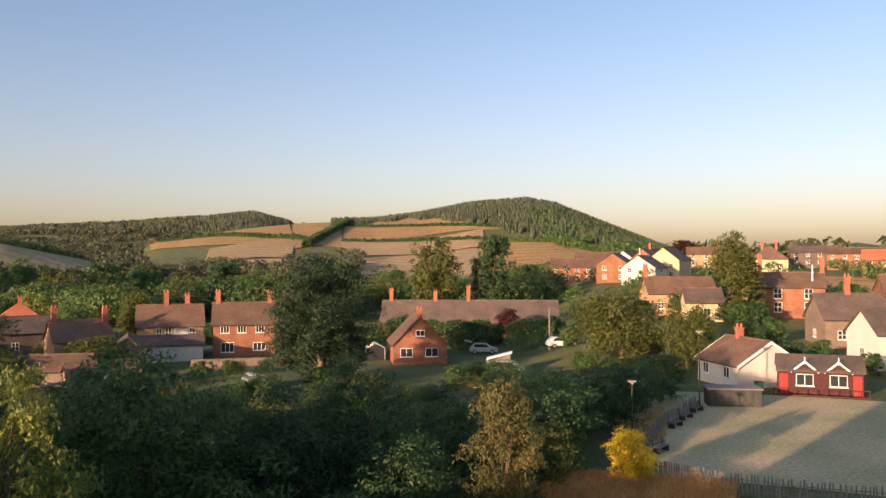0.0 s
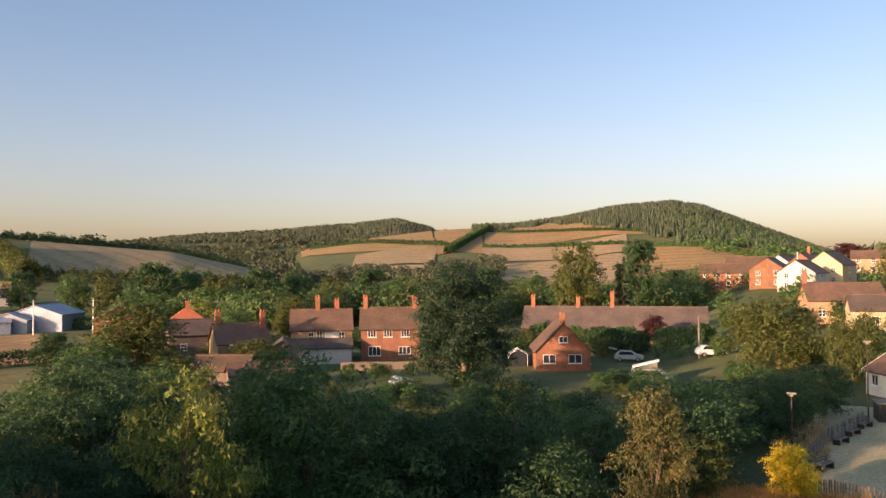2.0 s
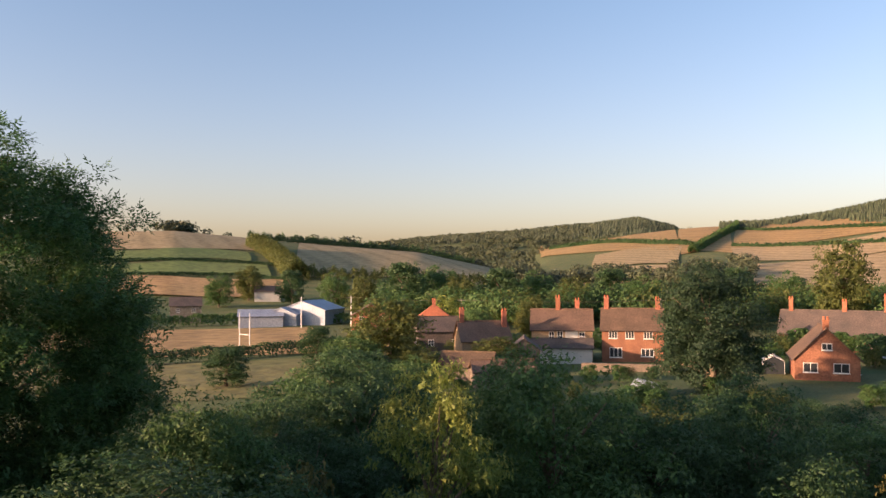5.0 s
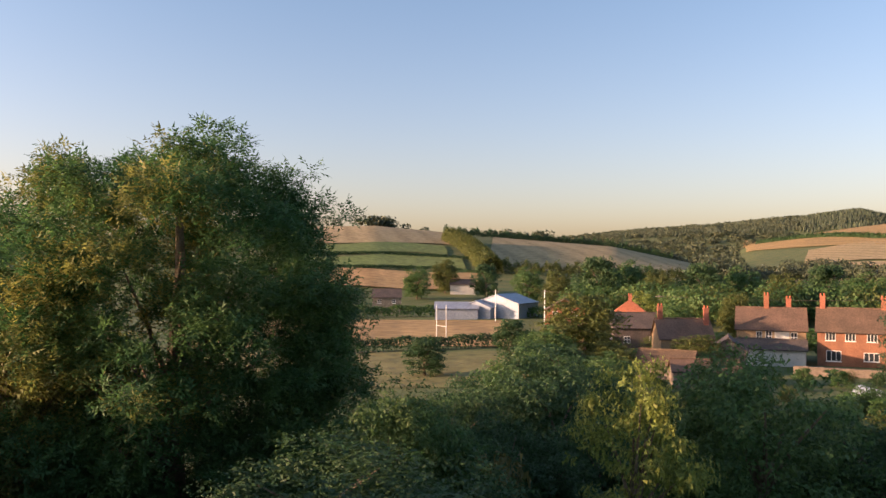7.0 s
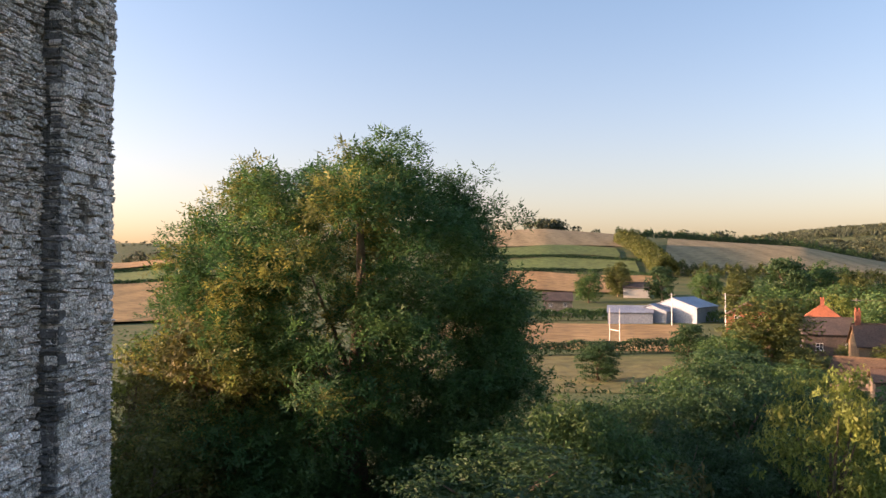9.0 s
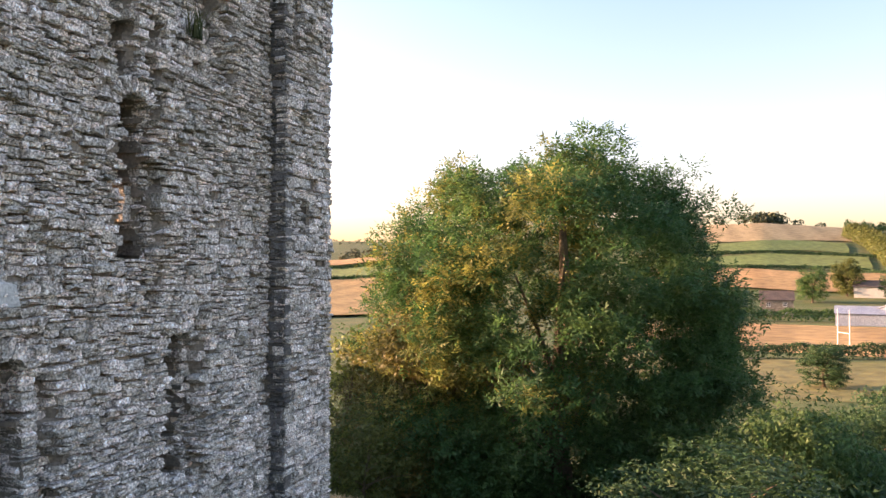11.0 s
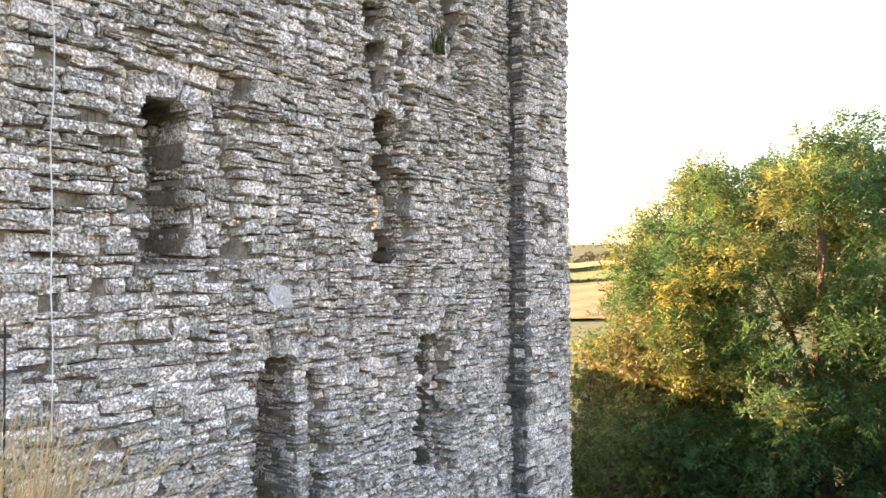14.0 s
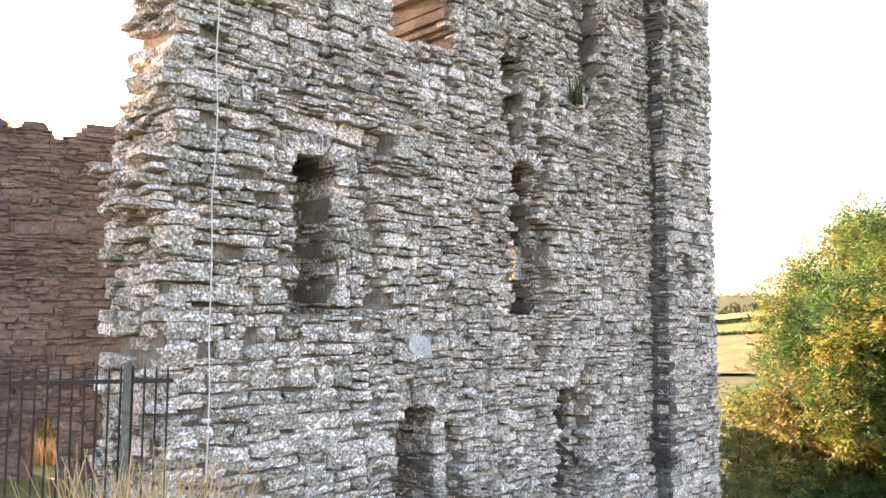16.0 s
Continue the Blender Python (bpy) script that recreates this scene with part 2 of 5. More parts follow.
def ground(x, y):
    """Height of the land: the castle mound, the valley with the village, and three ranges of hills."""
    x, y = np.asarray(x, float), np.asarray(y, float)
    az, r = np.degrees(np.arctan2(-x, y)), np.hypot(x, y)
    az = np.where(az < -120, az + 360, az)
    # valley floor, rising with the village to the east
    east = smooth(-4, -12, az)
    v = 1.2 + 1.2 * smooth(35, 10, az) + east * (1.3 + 0.062 * np.clip(r - 100, 0, 200))
    v = v - 0.6 * smooth(30, 60, az)
    v = v + 0.25 * np.sin(x * 0.05) * np.cos(y * 0.043)

    def hill(azs, els, r0, r1):
        top = EYE + r1 * np.tan(np.radians(np.interp(az, azs, els)))
        return v + np.maximum(top - v, 0) * smooth(r0, r1, r) * (1 - 0.35 * smooth(r1, r1 * 1.8, r))

    left = hill((-120, 14, 20, 24, 29, 36, 43, 46, 56, 66, 75, 90, 240), (-4, -4, -0.7, 0.3, 1.35, 1.9, 2.5, 2.75, 2.5, 1.2, 0.3, 0, 0), 240, 650)
    mid = hill((-120, -60, -30, -19, -15.6, -11, -8, -6, -2, 1.8, 5, 9, 11, 13.6, 16.5, 19.7, 23, 30, 240), (-2, -0.6, -0.4, -0.2, 0.9, 2.7, 3.9, 4.25, 4.0, 3.3, 2.95, 2.85, 2.72, 2.45, 2.05, 1.5, 0.2, -1.5, -2), 330, 1500)
    far = hill((-120, -40, -30, -27.5, -24, 6, 9.5, 11, 13.4, 17, 21, 29, 33, 40, 60, 75, 110, 240), (0.8, 0.9, 0.9, 1.3, 0.8, 1.2, 1.9, 2.9, 3.5, 3.1, 2.75, 2.2, 1.8, 1.5, 1.5, 1.7, 1.4, 0.8), 900, 2400)
    z = np.maximum(np.maximum(left, mid), far)
    # the mound under the lookout and the keep
    fall = np.interp(az, (-120, -60, -20, 20, 50, 78, 95, 110, 118, 140, 165, 205, 240), (0.3, 0.4, 0.5, 0.48, 0.36, 0.25, 0.24, 0.19, 0.1, 0.06, 0.05, 0.15, 0.3))
    mound = 14.45 - fall * np.clip(r - 2.2, 0, None) - 0.5 * np.clip(r - 34, 0, None)
    # high ground out of view in the west, added to shade the slope
    west = 14.3 * smooth(21, 27, r) * smooth(85, 93, az) * smooth(165, 140, az) - 0.5 * np.clip(r - 62, 0, None)
    mound = np.maximum(mound, west)
    z = np.maximum(z, mound)
    # the level bowling green
    gx, gy = polar(-27, 62)
    d = np.hypot(x - gx, y - gy)
    k = smooth(30, 24, d)
    return z * (1 - k) + 3.7 * k


def land(az, r, lift=0.0):
    x, y = polar(az, r)
    return x, y, float(ground(x, y)) + lift


def ground_sheet():
    az = np.concatenate([np.arange(-50, 125, 0.5), np.arange(125, 310, 3.0)])
    rs = np.concatenate([[0.0], np.geomspace(0.8, 4800, 230)])
    a, r = np.meshgrid(np.radians(az), rs)
    x, y = -np.sin(a) * r, np.cos(a) * r
    v = np.stack([x, y, ground(x, y)], -1).reshape(-1, 3)
    n, k = a.shape
    i = np.arange((n - 1)).reshape(-1, 1) * k
    j = np.arange(k).reshape(1, -1)
    f = np.stack([i + j, i + (j + 1) % k, i + k + (j + 1) % k, i + k + j], -1).reshape(-1, 4)
    ob = mesh_object("ground", v, f, M_GRASS, smooth=True)
    tagged(ob, "rough green and brown valley grass falling from the castle mound", "ground", kind="structure")


ground_sheet()


def patch(name, mat, az0, az1, r0, r1, lift=0.35, label="", slant=0.0, wob=0.02, seed=0):
    """A field: a patch of land between two bearings and two distances, with wavering edges."""
    rng = np.random.default_rng(seed + int(az0 * 10 + 5000))
    n, k = max(int(abs(az1 - az0) / 0.35), 6), max(int(math.log(r1 / r0) / 0.02), 6)
    u, w = np.meshgrid(np.linspace(0, 1, n), np.linspace(0, 1, k))
    p0, p1 = rng.uniform(0, 6, 2)
    rr = r0 * (r1 / r0) ** w * (1 + wob * np.sin(u * 5 + p0)) * (1 + slant * (u - 0.5))
    aa = np.radians(az0 + (az1 - az0) * u + 6 * wob * np.sin(w * 4 + p1))
    x, y = -np.sin(aa) * rr, np.cos(aa) * rr
    v = np.stack([x, y, ground(x, y) + lift], -1).reshape(-1, 3)
    i = np.arange(k - 1).reshape(-1, 1) * n
    j = np.arange(n - 1).reshape(1, -1)
    f = np.stack([i + j, i + j + 1, i + n + j + 1, i + n + j], -1).reshape(-1, 4)
    ob = mesh_object(name, v, f, mat, smooth=True)
    return tagged(ob, label, "field", kind="structure")


# ---- plants ----
def leaf_cloud(rng, lobes, count, size, flat=0.3, tufts=9):
    """Leaves gathered in tufts over the shells of the lobes (x, y, z, radius, height radius): one pointed blade each."""
    L = np.array(lobes, float)
    n = len(L) * tufts
    k = np.repeat(np.arange(len(L)), tufts)
    e = rng.normal(size=(n, 3))
    e /= np.linalg.norm(e, axis=1)[:, None]
    e[:, 2] = np.where(e[:, 2] < -0.8, -e[:, 2], e[:, 2])
    hub = L[k, :3] + e * np.stack([L[k, 3], L[k, 3], L[k, 4]], 1) * rng.uniform(0.7, 1.1, (n, 1))
    rad = L[k, 3] * rng.uniform(0.3, 0.62, n)
    i = rng.choice(n, count, p=rad ** 2 / (rad ** 2).sum())
    d = rng.normal(size=(count, 3))
    d /= np.linalg.norm(d, axis=1)[:, None]
    d[:, 2] = np.where(d[:, 2] < -0.5, -d[:, 2] * 0.5, d[:, 2])
    c = hub[i] + d * (rad[i] * rng.uniform(0.25, 1.1, count) ** 0.6)[:, None] * (1.0, 1.0, 0.75)
    nrm = d * 0.9 + e[i] * 0.5 + rng.normal(size=(count, 3)) * 0.6
    nrm[:, 2] += flat
    nrm /= np.linalg.norm(nrm, axis=1)[:, None]
    t = np.cross(nrm, rng.normal(size=(count, 3)))
    t /= np.linalg.norm(t, axis=1)[:, None]
    b = np.cross(nrm, t)
    s = size * rng.uniform(0.55, 1.3, count)[:, None]
    v = np.stack([c - t * s - b * s * 0.42, c - t * s * 0.8 + b * s * 0.5, c + t * s - nrm * s * 0.3], 1).reshape(-1, 3)
    return v, np.arange(count * 3).reshape(-1, 3)


def crown_lobes(rng, h, w, n, low=0.25, shape="round"):
    out = []
    for _ in range(int(n * 1.6)):
        u = rng.uniform(low, 0.93)
        a = rng.uniform(0, math.tau)
        if shape == "round":
            ring = math.sqrt(max(0.0, 1 - ((u - 0.52) / 0.5) ** 2))
        elif shape == "column":
            ring = 0.9 * (1 - u) ** 0.4
        else:
            ring = 1 - u
        q = w / 2 * ring * rng.uniform(0.35, 0.8)
        rr = w * rng.uniform(0.13, 0.21) * (0.6 + 0.5 * ring)
        out.append((math.cos(a) * q, math.sin(a) * q, u * h, rr, rr * rng.uniform(0.7, 1.0)))
    return out


def tree(name, seed, h, w, count, size, mat, label, n=26, low=0.25, shape="round", trunk=0.035, group="", category="tree", twigs=10):
    rng = np.random.default_rng(seed)
    lobes = crown_lobes(rng, h, w, n, low, shape)
    ob = tagged(new(name), label, category, group)
    bm = bmesh.new()
    bend = rng.normal(size=(4, 2)) * h * 0.02
    pts = [(bend[k][0] * k, bend[k][1] * k, h * q) for k, q in enumerate((-0.05, 0.2, 0.45, 0.75))]
    tube(bm, pts, [h * trunk, h * trunk * 0.75, h * trunk * 0.5, h * trunk * 0.15], 8)
    for k in range(min(twigs, n)):
        lx, ly, lz = lobes[k][:3]
        z0 = min(lz * 0.6, h * 0.5)
        tube(bm, [(0, 0, z0), (lx * 0.5, ly * 0.5, (z0 + lz) / 2 + 0.03 * h), (lx, ly, lz)], [h * trunk * 0.4, h * trunk * 0.25, h * trunk * 0.08], 5)
    part("trunk", bm, M_BARK, ob)
    v, f = leaf_cloud(rng, lobes, count, size)
    mesh_object("crown", v, f, mat, ob)
    return ob


def conifer(name, seed, h, w, mat, label, count=1600, group=""):
    rng = np.random.default_rng(seed)
    ob = tagged(new(name), label, "tree", group)
    bm = bmesh.new()
    tube(bm, [(0, 0, -0.3), (0, 0, h * 0.5), (0, 0, h * 0.97)], [h * 0.02, h * 0.013, 0.02], 6)
    part("trunk", bm, M_BARK, ob)
    u = rng.random(count) ** 1.5
    a = rng.uniform(0, math.tau, count)
    q = w / 2 * (1 - u) ** 0.8 * rng.uniform(0.3, 1.0, count) * (0.75 + 0.25 * np.sin(a * 3 + u * 40))
    c = np.stack([np.cos(a) * q, np.sin(a) * q, h * (0.08 + 0.9 * u) - 0.15 * q], 1)
    d = np.stack([np.cos(a), np.sin(a), -0.35 + 0 * a], 1)
    s = h * 0.045 * rng.uniform(0.6, 1.3, count)[:, None]
    side = np.cross(d, rng.normal(size=(count, 3)))
    side /= np.linalg.norm(side, axis=1)[:, None]
    v = np.stack([c - d * s, c - side * s * 0.4, c + d * s, c + side * s * 0.4], 1).reshape(-1, 3)
    mesh_object("crown", v, np.arange(count * 4).reshape(-1, 4), mat, ob)
    return ob


KINDS = {}


def plant(kind, az, r, h, w=None, sink=0.0, z=None, label=""):
    """Sets one tree or shrub of a kind on the land, h metres high and w wide."""
    make, h0, w0 = MAKERS[kind]
    x, y, zz = land(az, r)
    zz = (zz if z is None else z) - sink
    w = w or h * w0 / h0
    m = pose(x, y, zz, 0, 0, (az * 37 + r * 11) % 360) @ Matrix.Diagonal((w / w0, w / w0, h / h0, 1))
    if kind in KINDS:
        s = KINDS[kind].scale
        ob = copy_thing(KINDS[kind], m @ Matrix.Diagonal((1 / s[0], 1 / s[1], 1 / s[2], 1)))
    else:
        ob = KINDS[kind] = make()
        ob.matrix_basis = m
    if label:
        ob["label"] = label
    return ob


def maker(h, w, fn):
    return (fn, h, w)


MAKERS = {
    "far_a": maker(12, 11, lambda: tree("tree", 1, 12, 11, 11000, 0.26, M_LEAF, "full green broadleaf tree in the valley", 34, 0.1, group="valley trees")),
    "far_b": maker(12, 10, lambda: tree("tree", 2, 12, 10, 11000, 0.26, M_LEAF_DARK, "dark green broadleaf tree in the valley", 32, 0.1, group="valley trees")),
    "far_c": maker(12, 10, lambda: tree("tree", 3, 12, 10, 11000, 0.26, M_LEAF_OLIVE, "olive green broadleaf tree catching evening sun", 32, 0.1, group="valley trees")),
    "far_lime": maker(10, 8, lambda: tree("tree", 4, 10, 8, 6000, 0.24, M_LEAF_LIME, "pale lime-green tree among the houses", 26, 0.1, group="valley trees")),
    "copper": maker(10, 9, lambda: tree("copper_tree", 5, 10, 9, 6000, 0.26, M_LEAF_COPPER, "dark copper-leaved ornamental tree", 18)),
    "column": maker(14, 6, lambda: tree("tree", 6, 14, 6, 11000, 0.22, M_LEAF_OLIVE, "tall columnar olive-green tree between houses", 60, 0.03, "column")),
    "mid_a": maker(9, 9, lambda: tree("tree", 7, 9, 9, 13000, 0.16, M_LEAF, "bushy green tree on the slope below the castle", 30, 0.15, group="slope trees")),
    "mid_b": maker(9, 9, lambda: tree("tree", 8, 9, 9, 13000, 0.16, M_LEAF_DARK, "dense dark green tree below the castle", 30, 0.12, group="slope trees")),
    "near_a": maker(9, 9, lambda: tree("tree", 9, 9, 9, 30000, 0.115, M_LEAF, "broad green tree close below the lookout", 44, 0.15, group="slope trees")),
    "near_b": maker(8, 8, lambda: tree("tree", 10, 8, 8, 22000, 0.115, M_LEAF_DARK, "dark bushy tree on the shaded slope", 40, 0.1, group="slope trees")),
    "near_lime": maker(8, 6, lambda: tree("tree", 11, 8, 6, 14000, 0.105, M_LEAF_LIME, "airy lime-green tree with sparse upper twigs", 22, 0.2, twigs=18)),
    "near_gold": maker(8, 5, lambda: tree("tree", 12, 8, 5, 20000, 0.09, M_LEAF_GOLD, "slender tree with golden brown leaves", 60, 0.03, "round", trunk=0.016, twigs=18)),
    "chestnut": maker(12.5, 13, lambda: tree("chestnut_tree", 13, 12.5, 13, 42000, 0.17, M_LEAF_CHESTNUT_SHADE, "large dense dark green chestnut tree", 36, 0.03)),
    "orchard": maker(8, 12, lambda: tree("tree", 14, 8, 12, 16000, 0.2, M_LEAF_OLIVE, "spreading olive-green tree by the drive", 44, 0.12, twigs=16)),
    "shrub": maker(3, 3.4, lambda: tree("shrub", 15, 3, 3.4, 2200, 0.16, M_LEAF_DARK, "rounded dark green shrub on the slope", 18, 0.05, trunk=0.02, category="shrub", group="slope shrubs")),
    "shrub_green": maker(3, 3.4, lambda: tree("shrub", 16, 3, 3.4, 2200, 0.16, M_LEAF, "leafy green rounded shrub on the slope", 18, 0.05, trunk=0.02, category="shrub", group="slope shrubs")),
    "shrub_gold": maker(3, 3.4, lambda: tree("shrub", 17, 3, 3.4, 2600, 0.13, M_LEAF_GOLD, "brown and golden sunlit shrub", 18, 0.05, trunk=0.02, category="shrub", group="slope shrubs")),
    "shrub_yellow": maker(2.6, 2.4, lambda: tree("yellow_shrub", 18, 2.6, 2.4, 12000, 0.055, M_LEAF_YELLOW, "bright yellow golden shrub beside the paling fence", 60, 0.05, trunk=0.02, category="shrub")),
    "scrub_a": maker(4, 5, lambda: tree("bush", 31, 4, 5, 6800, 0.11, M_LEAF_DARK, "dense dark green bush on the castle slope", 34, 0.02, trunk=0.02, category="bush", group="slope bushes", twigs=6)),
    "scrub_b": maker(4, 5, lambda: tree("bush", 32, 4, 5, 6800, 0.105, M_LEAF, "leafy green bush on the castle slope", 34, 0.02, trunk=0.02, category="bush", group="slope bushes", twigs=6)),
    "scrub_c": maker(4, 5, lambda: tree("bush", 33, 4, 5, 5600, 0.105, M_LEAF_OLIVE, "olive green bush on the castle slope", 30, 0.02, trunk=0.02, category="bush", group="slope bushes", twigs=8)),
    "fir": maker(14, 6, lambda: conifer("conifer", 19, 14, 6, M_CONIFER, "dark conifer with drooping boughs", 2600)),
}

# ---- trees ----
plant("chestnut", 8.9, 90, 13.2, 13.0)
plant("near_a", 20.0, 34, 10.2, 9.4)
plant("near_b", 12.5, 37, 7.6, 8.0)
plant("near_b", 6.5, 40, 8.0, 7.0)
plant("near_b", 2.5, 36, 5.6, 6.2)
plant("near_b", 16.0, 27, 5.2, 7.0)
plant("near_gold", -4.3, 34, 8.4, 3.5)
plant("near_lime", 28.8, 28, 9.6, 4.6)
plant("copper", -4.6, 141, 5.5, 4.5)
plant("copper", -16.9, 300, 8.5, 11)
plant("near_b", 37.5, 40, 7.0, 6.5)
plant("near_b", 41.0, 37, 6.0, 6.0)
plant("mid_b", 33.5, 52, 7.5, 8.5)
plant("mid_a", 36.0, 60, 7.5, 8.0)
plant("shrub_gold", 33.0, 28, 4.0, 4.5)
plant("shrub_gold", 38.5, 36, 6.4, 4.2)
for az, r, h, w in ((-0.5, 48, 5, 7), (-7, 52, 5, 8), (-9.5, 58, 4.6, 7), (-12, 62, 4.4, 6), (-5, 60, 4, 7), (0.5, 62, 4.2, 6), (-14.0, 68, 4.2, 5), (-15.3, 74, 4.2, 5)):
    plant("mid_b" if int(r) % 4 else "mid_a", az, r, h, w)
plant("scrub_b", 14.0, 84, 2.6, 4.5)
plant("scrub_a", 12.6, 83, 2.2, 4.0)
plant("shrub_yellow", -13.2, 45.5, 3.0, 2.7)
plant("orchard", -12.6, 105, 8.0, 12.5)
plant("orchard", -17.0, 100, 7.0, 6.5)
plant("column", -20.7, 140, 11.8, 8.5)
plant("far_c", -19.9, 190, 13.4, 8.5)
plant("far_c", 0.7, 185, 19, 12.5)
plant("far_b", -3.6, 190, 20, 10.5)
plant("fir", -2.4, 170, 15, 7)
for k, (az, r, h) in enumerate(((4, 230, 13), (7, 240, 14), (10, 230, 12), (13, 215, 12), (15.5, 225, 14), (18, 210, 12), (20.5, 230, 14), (23, 220, 15), (26, 215, 13), (27.5, 240, 16), (30, 230, 17), (33, 235, 13), (35, 280, 13), (38, 300, 13), (41, 320, 13), (43, 300, 12), (-6, 230, 12), (21, 160, 9), (25, 150, 8))):
    plant(("far_a", "far_b", "far_c")[k % 3], az, r, h)
plant("far_lime", 27.0, 175, 9)
plant("far_c", 31.6, 116, 10.5, 13)
plant("far_c", 29.3, 108, 4.4, 7)
plant("scrub_b", -4.5, 92, 2.6, 6.0)
plant("scrub_a", -2.4, 94, 2.2, 5.0)
plant("far_a", 34.0, 108, 6.5, 8)
plant("far_c", 23.6, 112, 5.0, 7)
plant("far_b", 33.0, 92, 5.5, 8)
plant("far_a", 30.0, 88, 5, 8)
plant("far_b", 36.4, 130, 6.0, 6.0)
plant("far_b", 42.6, 110, 5.0, 6.5)
plant("near_lime", 75.6, 38, 9.4, 7.0, label="yellow-green sunlit tree beyond the keep")
plant("near_gold", 72.6, 36, 8.6, 6.0, label="golden brown sunlit bush beyond the keep")
plant("near_gold", 69.9, 33, 8.8, 6.5, label="golden brown sunlit bush beyond the keep")
plant("scrub_c", 74.6, 29, 3.2, 4.6)
for az, r, h, w in ((45, 42, 7.6, 7.5), (41.5, 47, 7.8, 8), (38, 52, 7.2, 8), (34.5, 58, 8.6, 9), (31.5, 64, 7, 7.5), (47.5, 36, 7, 7), (30.5, 47, 5.6, 6), (25, 46, 5, 6), (35, 40, 5.6, 6), (26.5, 30, 5, 5.5), (31, 33, 4.6, 5.0)):
    plant("near_b" if int(r) % 3 else "near_a", az, r, h, w)
plant("near_a", 46.5, 27, 6.5, 6.0)
plant("near_b", 52, 18, 3.0, 6.0)


# ---- the great ash beside the keep ----
def ash_tree():
    rng = np.random.default_rng(77)
    ob = tagged(new("ash_tree"), "tall spreading ash tree with upper twigs gilded by the sun", "tree")
    lobes = []
    # boughs: foliage masses spread evenly over a broad-shouldered crown, some inside it
    for k in range(150):
        dz = 1 - 2 * (k + 0.5) / 150
        a = k * 2.39996 + rng.normal() * 0.12
        d = np.array([math.cos(a) * math.sqrt(1 - dz * dz), math.sin(a) * math.sqrt(1 - dz * dz), dz])
        d /= (math.hypot(d[0], d[1]) ** 2.5 + abs(dz) ** 2.5) ** 0.4
        q = rng.uniform(0.45, 0.7) if k % 11 == 3 else rng.uniform(0.84, 0.99)
        mid = d * (5.6, 5.6, 5.9) * q * (1 + 0.05 * math.sin(3 * a + 1)) + (0, 0, 6.5)
        for _ in range(5):
            rr = rng.uniform(0.55, 0.95)
            p = mid + np.clip(rng.normal(size=3), -1.3, 1.3) * (0.6, 0.6, 0.45)
            lobes.append((*p, rr, rr * 0.75))
    # low skirt of boughs
    for k in range(120):
        a, q = rng.uniform(0, math.tau), rng.uniform(3.2, 5.6)
        rr = rng.uniform(0.7, 1.2)
        lobes.append((math.cos(a) * q, math.sin(a) * q, rng.uniform(-0.4, 4.5), rr, rr * 0.85))
    bm = bmesh.new()
    tube(bm, [(0, 0, -1), (0.2, 0, 2), (0.1, 0.2, 5), (0.3, 0, 9), (0.2, 0.1, 12)], [0.5, 0.4, 0.3, 0.18, 0.05], 10)
    for lx, ly, lz, *_ in lobes[4:560:24]:
        lx, ly, lz = lx * 0.66, ly * 0.66, 6.6 + (lz - 6.6) * 0.66
        z0 = min(lz * 0.6, 7)
        tube(bm, [(0.1, 0, z0), (lx * 0.5, ly * 0.5, (z0 + lz) / 2 + 0.3), (lx, ly, lz)], [0.11, 0.07, 0.025], 6)
    part("trunk", bm, M_BARK, ob)
    # pinnate leaves: five drooping leaflets on each stalk
    count = 104000
    L = np.array(lobes)
    i = rng.choice(len(L), count, p=L[:, 3] ** 2 / (L[:, 3] ** 2).sum())
    d = rng.normal(size=(count, 3))
    d /= np.linalg.norm(d, axis=1)[:, None]
    d[:, 2] = np.where(d[:, 2] < -0.4, -d[:, 2], d[:, 2])
    tuft = rng.normal(size=(len(L) * 11, 3))
    tuft /= np.linalg.norm(tuft, axis=1)[:, None]
    tuft[:, 2] = np.where(tuft[:, 2] < -0.6, -tuft[:, 2], tuft[:, 2])
    reach = np.stack([L[i, 3], L[i, 3], L[i, 4]], 1)
    c = L[i, :3] + tuft[i * 11 + rng.integers(0, 11, count)] * reach * 0.85 + d * rng.uniform(0.08, 0.55, (count, 1)) * reach
    out = d + rng.normal(size=(count, 3)) * 0.5
    out /= np.linalg.norm(out, axis=1)[:, None]
    side = np.cross(out, (0, 0, 1.0)) + rng.normal(size=(count, 3)) * 0.2
    side /= np.linalg.norm(side, axis=1)[:, None]
    up = np.cross(side, out)
    s = (0.15 * rng.uniform(0.7, 1.25, count))[:, None]
    quads = []
    for along, sgn in ((0.1, -1), (0.1, 1), (0.55, -1), (0.55, 1), (0.95, 0)):
        base = c + out * s * 1.6 * along - up * s * 0.5 * along ** 2
        tip = base + (side * sgn * 0.85 + out * (0.45 + 0.5 * (sgn == 0)) - up * 0.35) * s
        wd = np.cross(tip - base, up)
        wd = wd / np.linalg.norm(wd, axis=1)[:, None] * s * 0.3
        mid = (base + tip) / 2 + up * s * 0.05
        quads.append(np.stack([base, mid - wd * 1.2, tip], 1) if sgn else np.stack([base - wd * 0.6, base + wd * 0.6, tip], 1))
    v = np.concatenate(quads, 1).reshape(-1, 3)
    # leaves and keys of the sunny outer twigs, sunlight put into their colour
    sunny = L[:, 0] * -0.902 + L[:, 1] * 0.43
    sunlit_lobes = (sunny > -1.5) & (L[:, 2] > 5.0) & (rng.random(len(L)) < 0.24)
    gold = np.repeat((sunlit_lobes[i] & (rng.random(count) < 0.9)), 15)
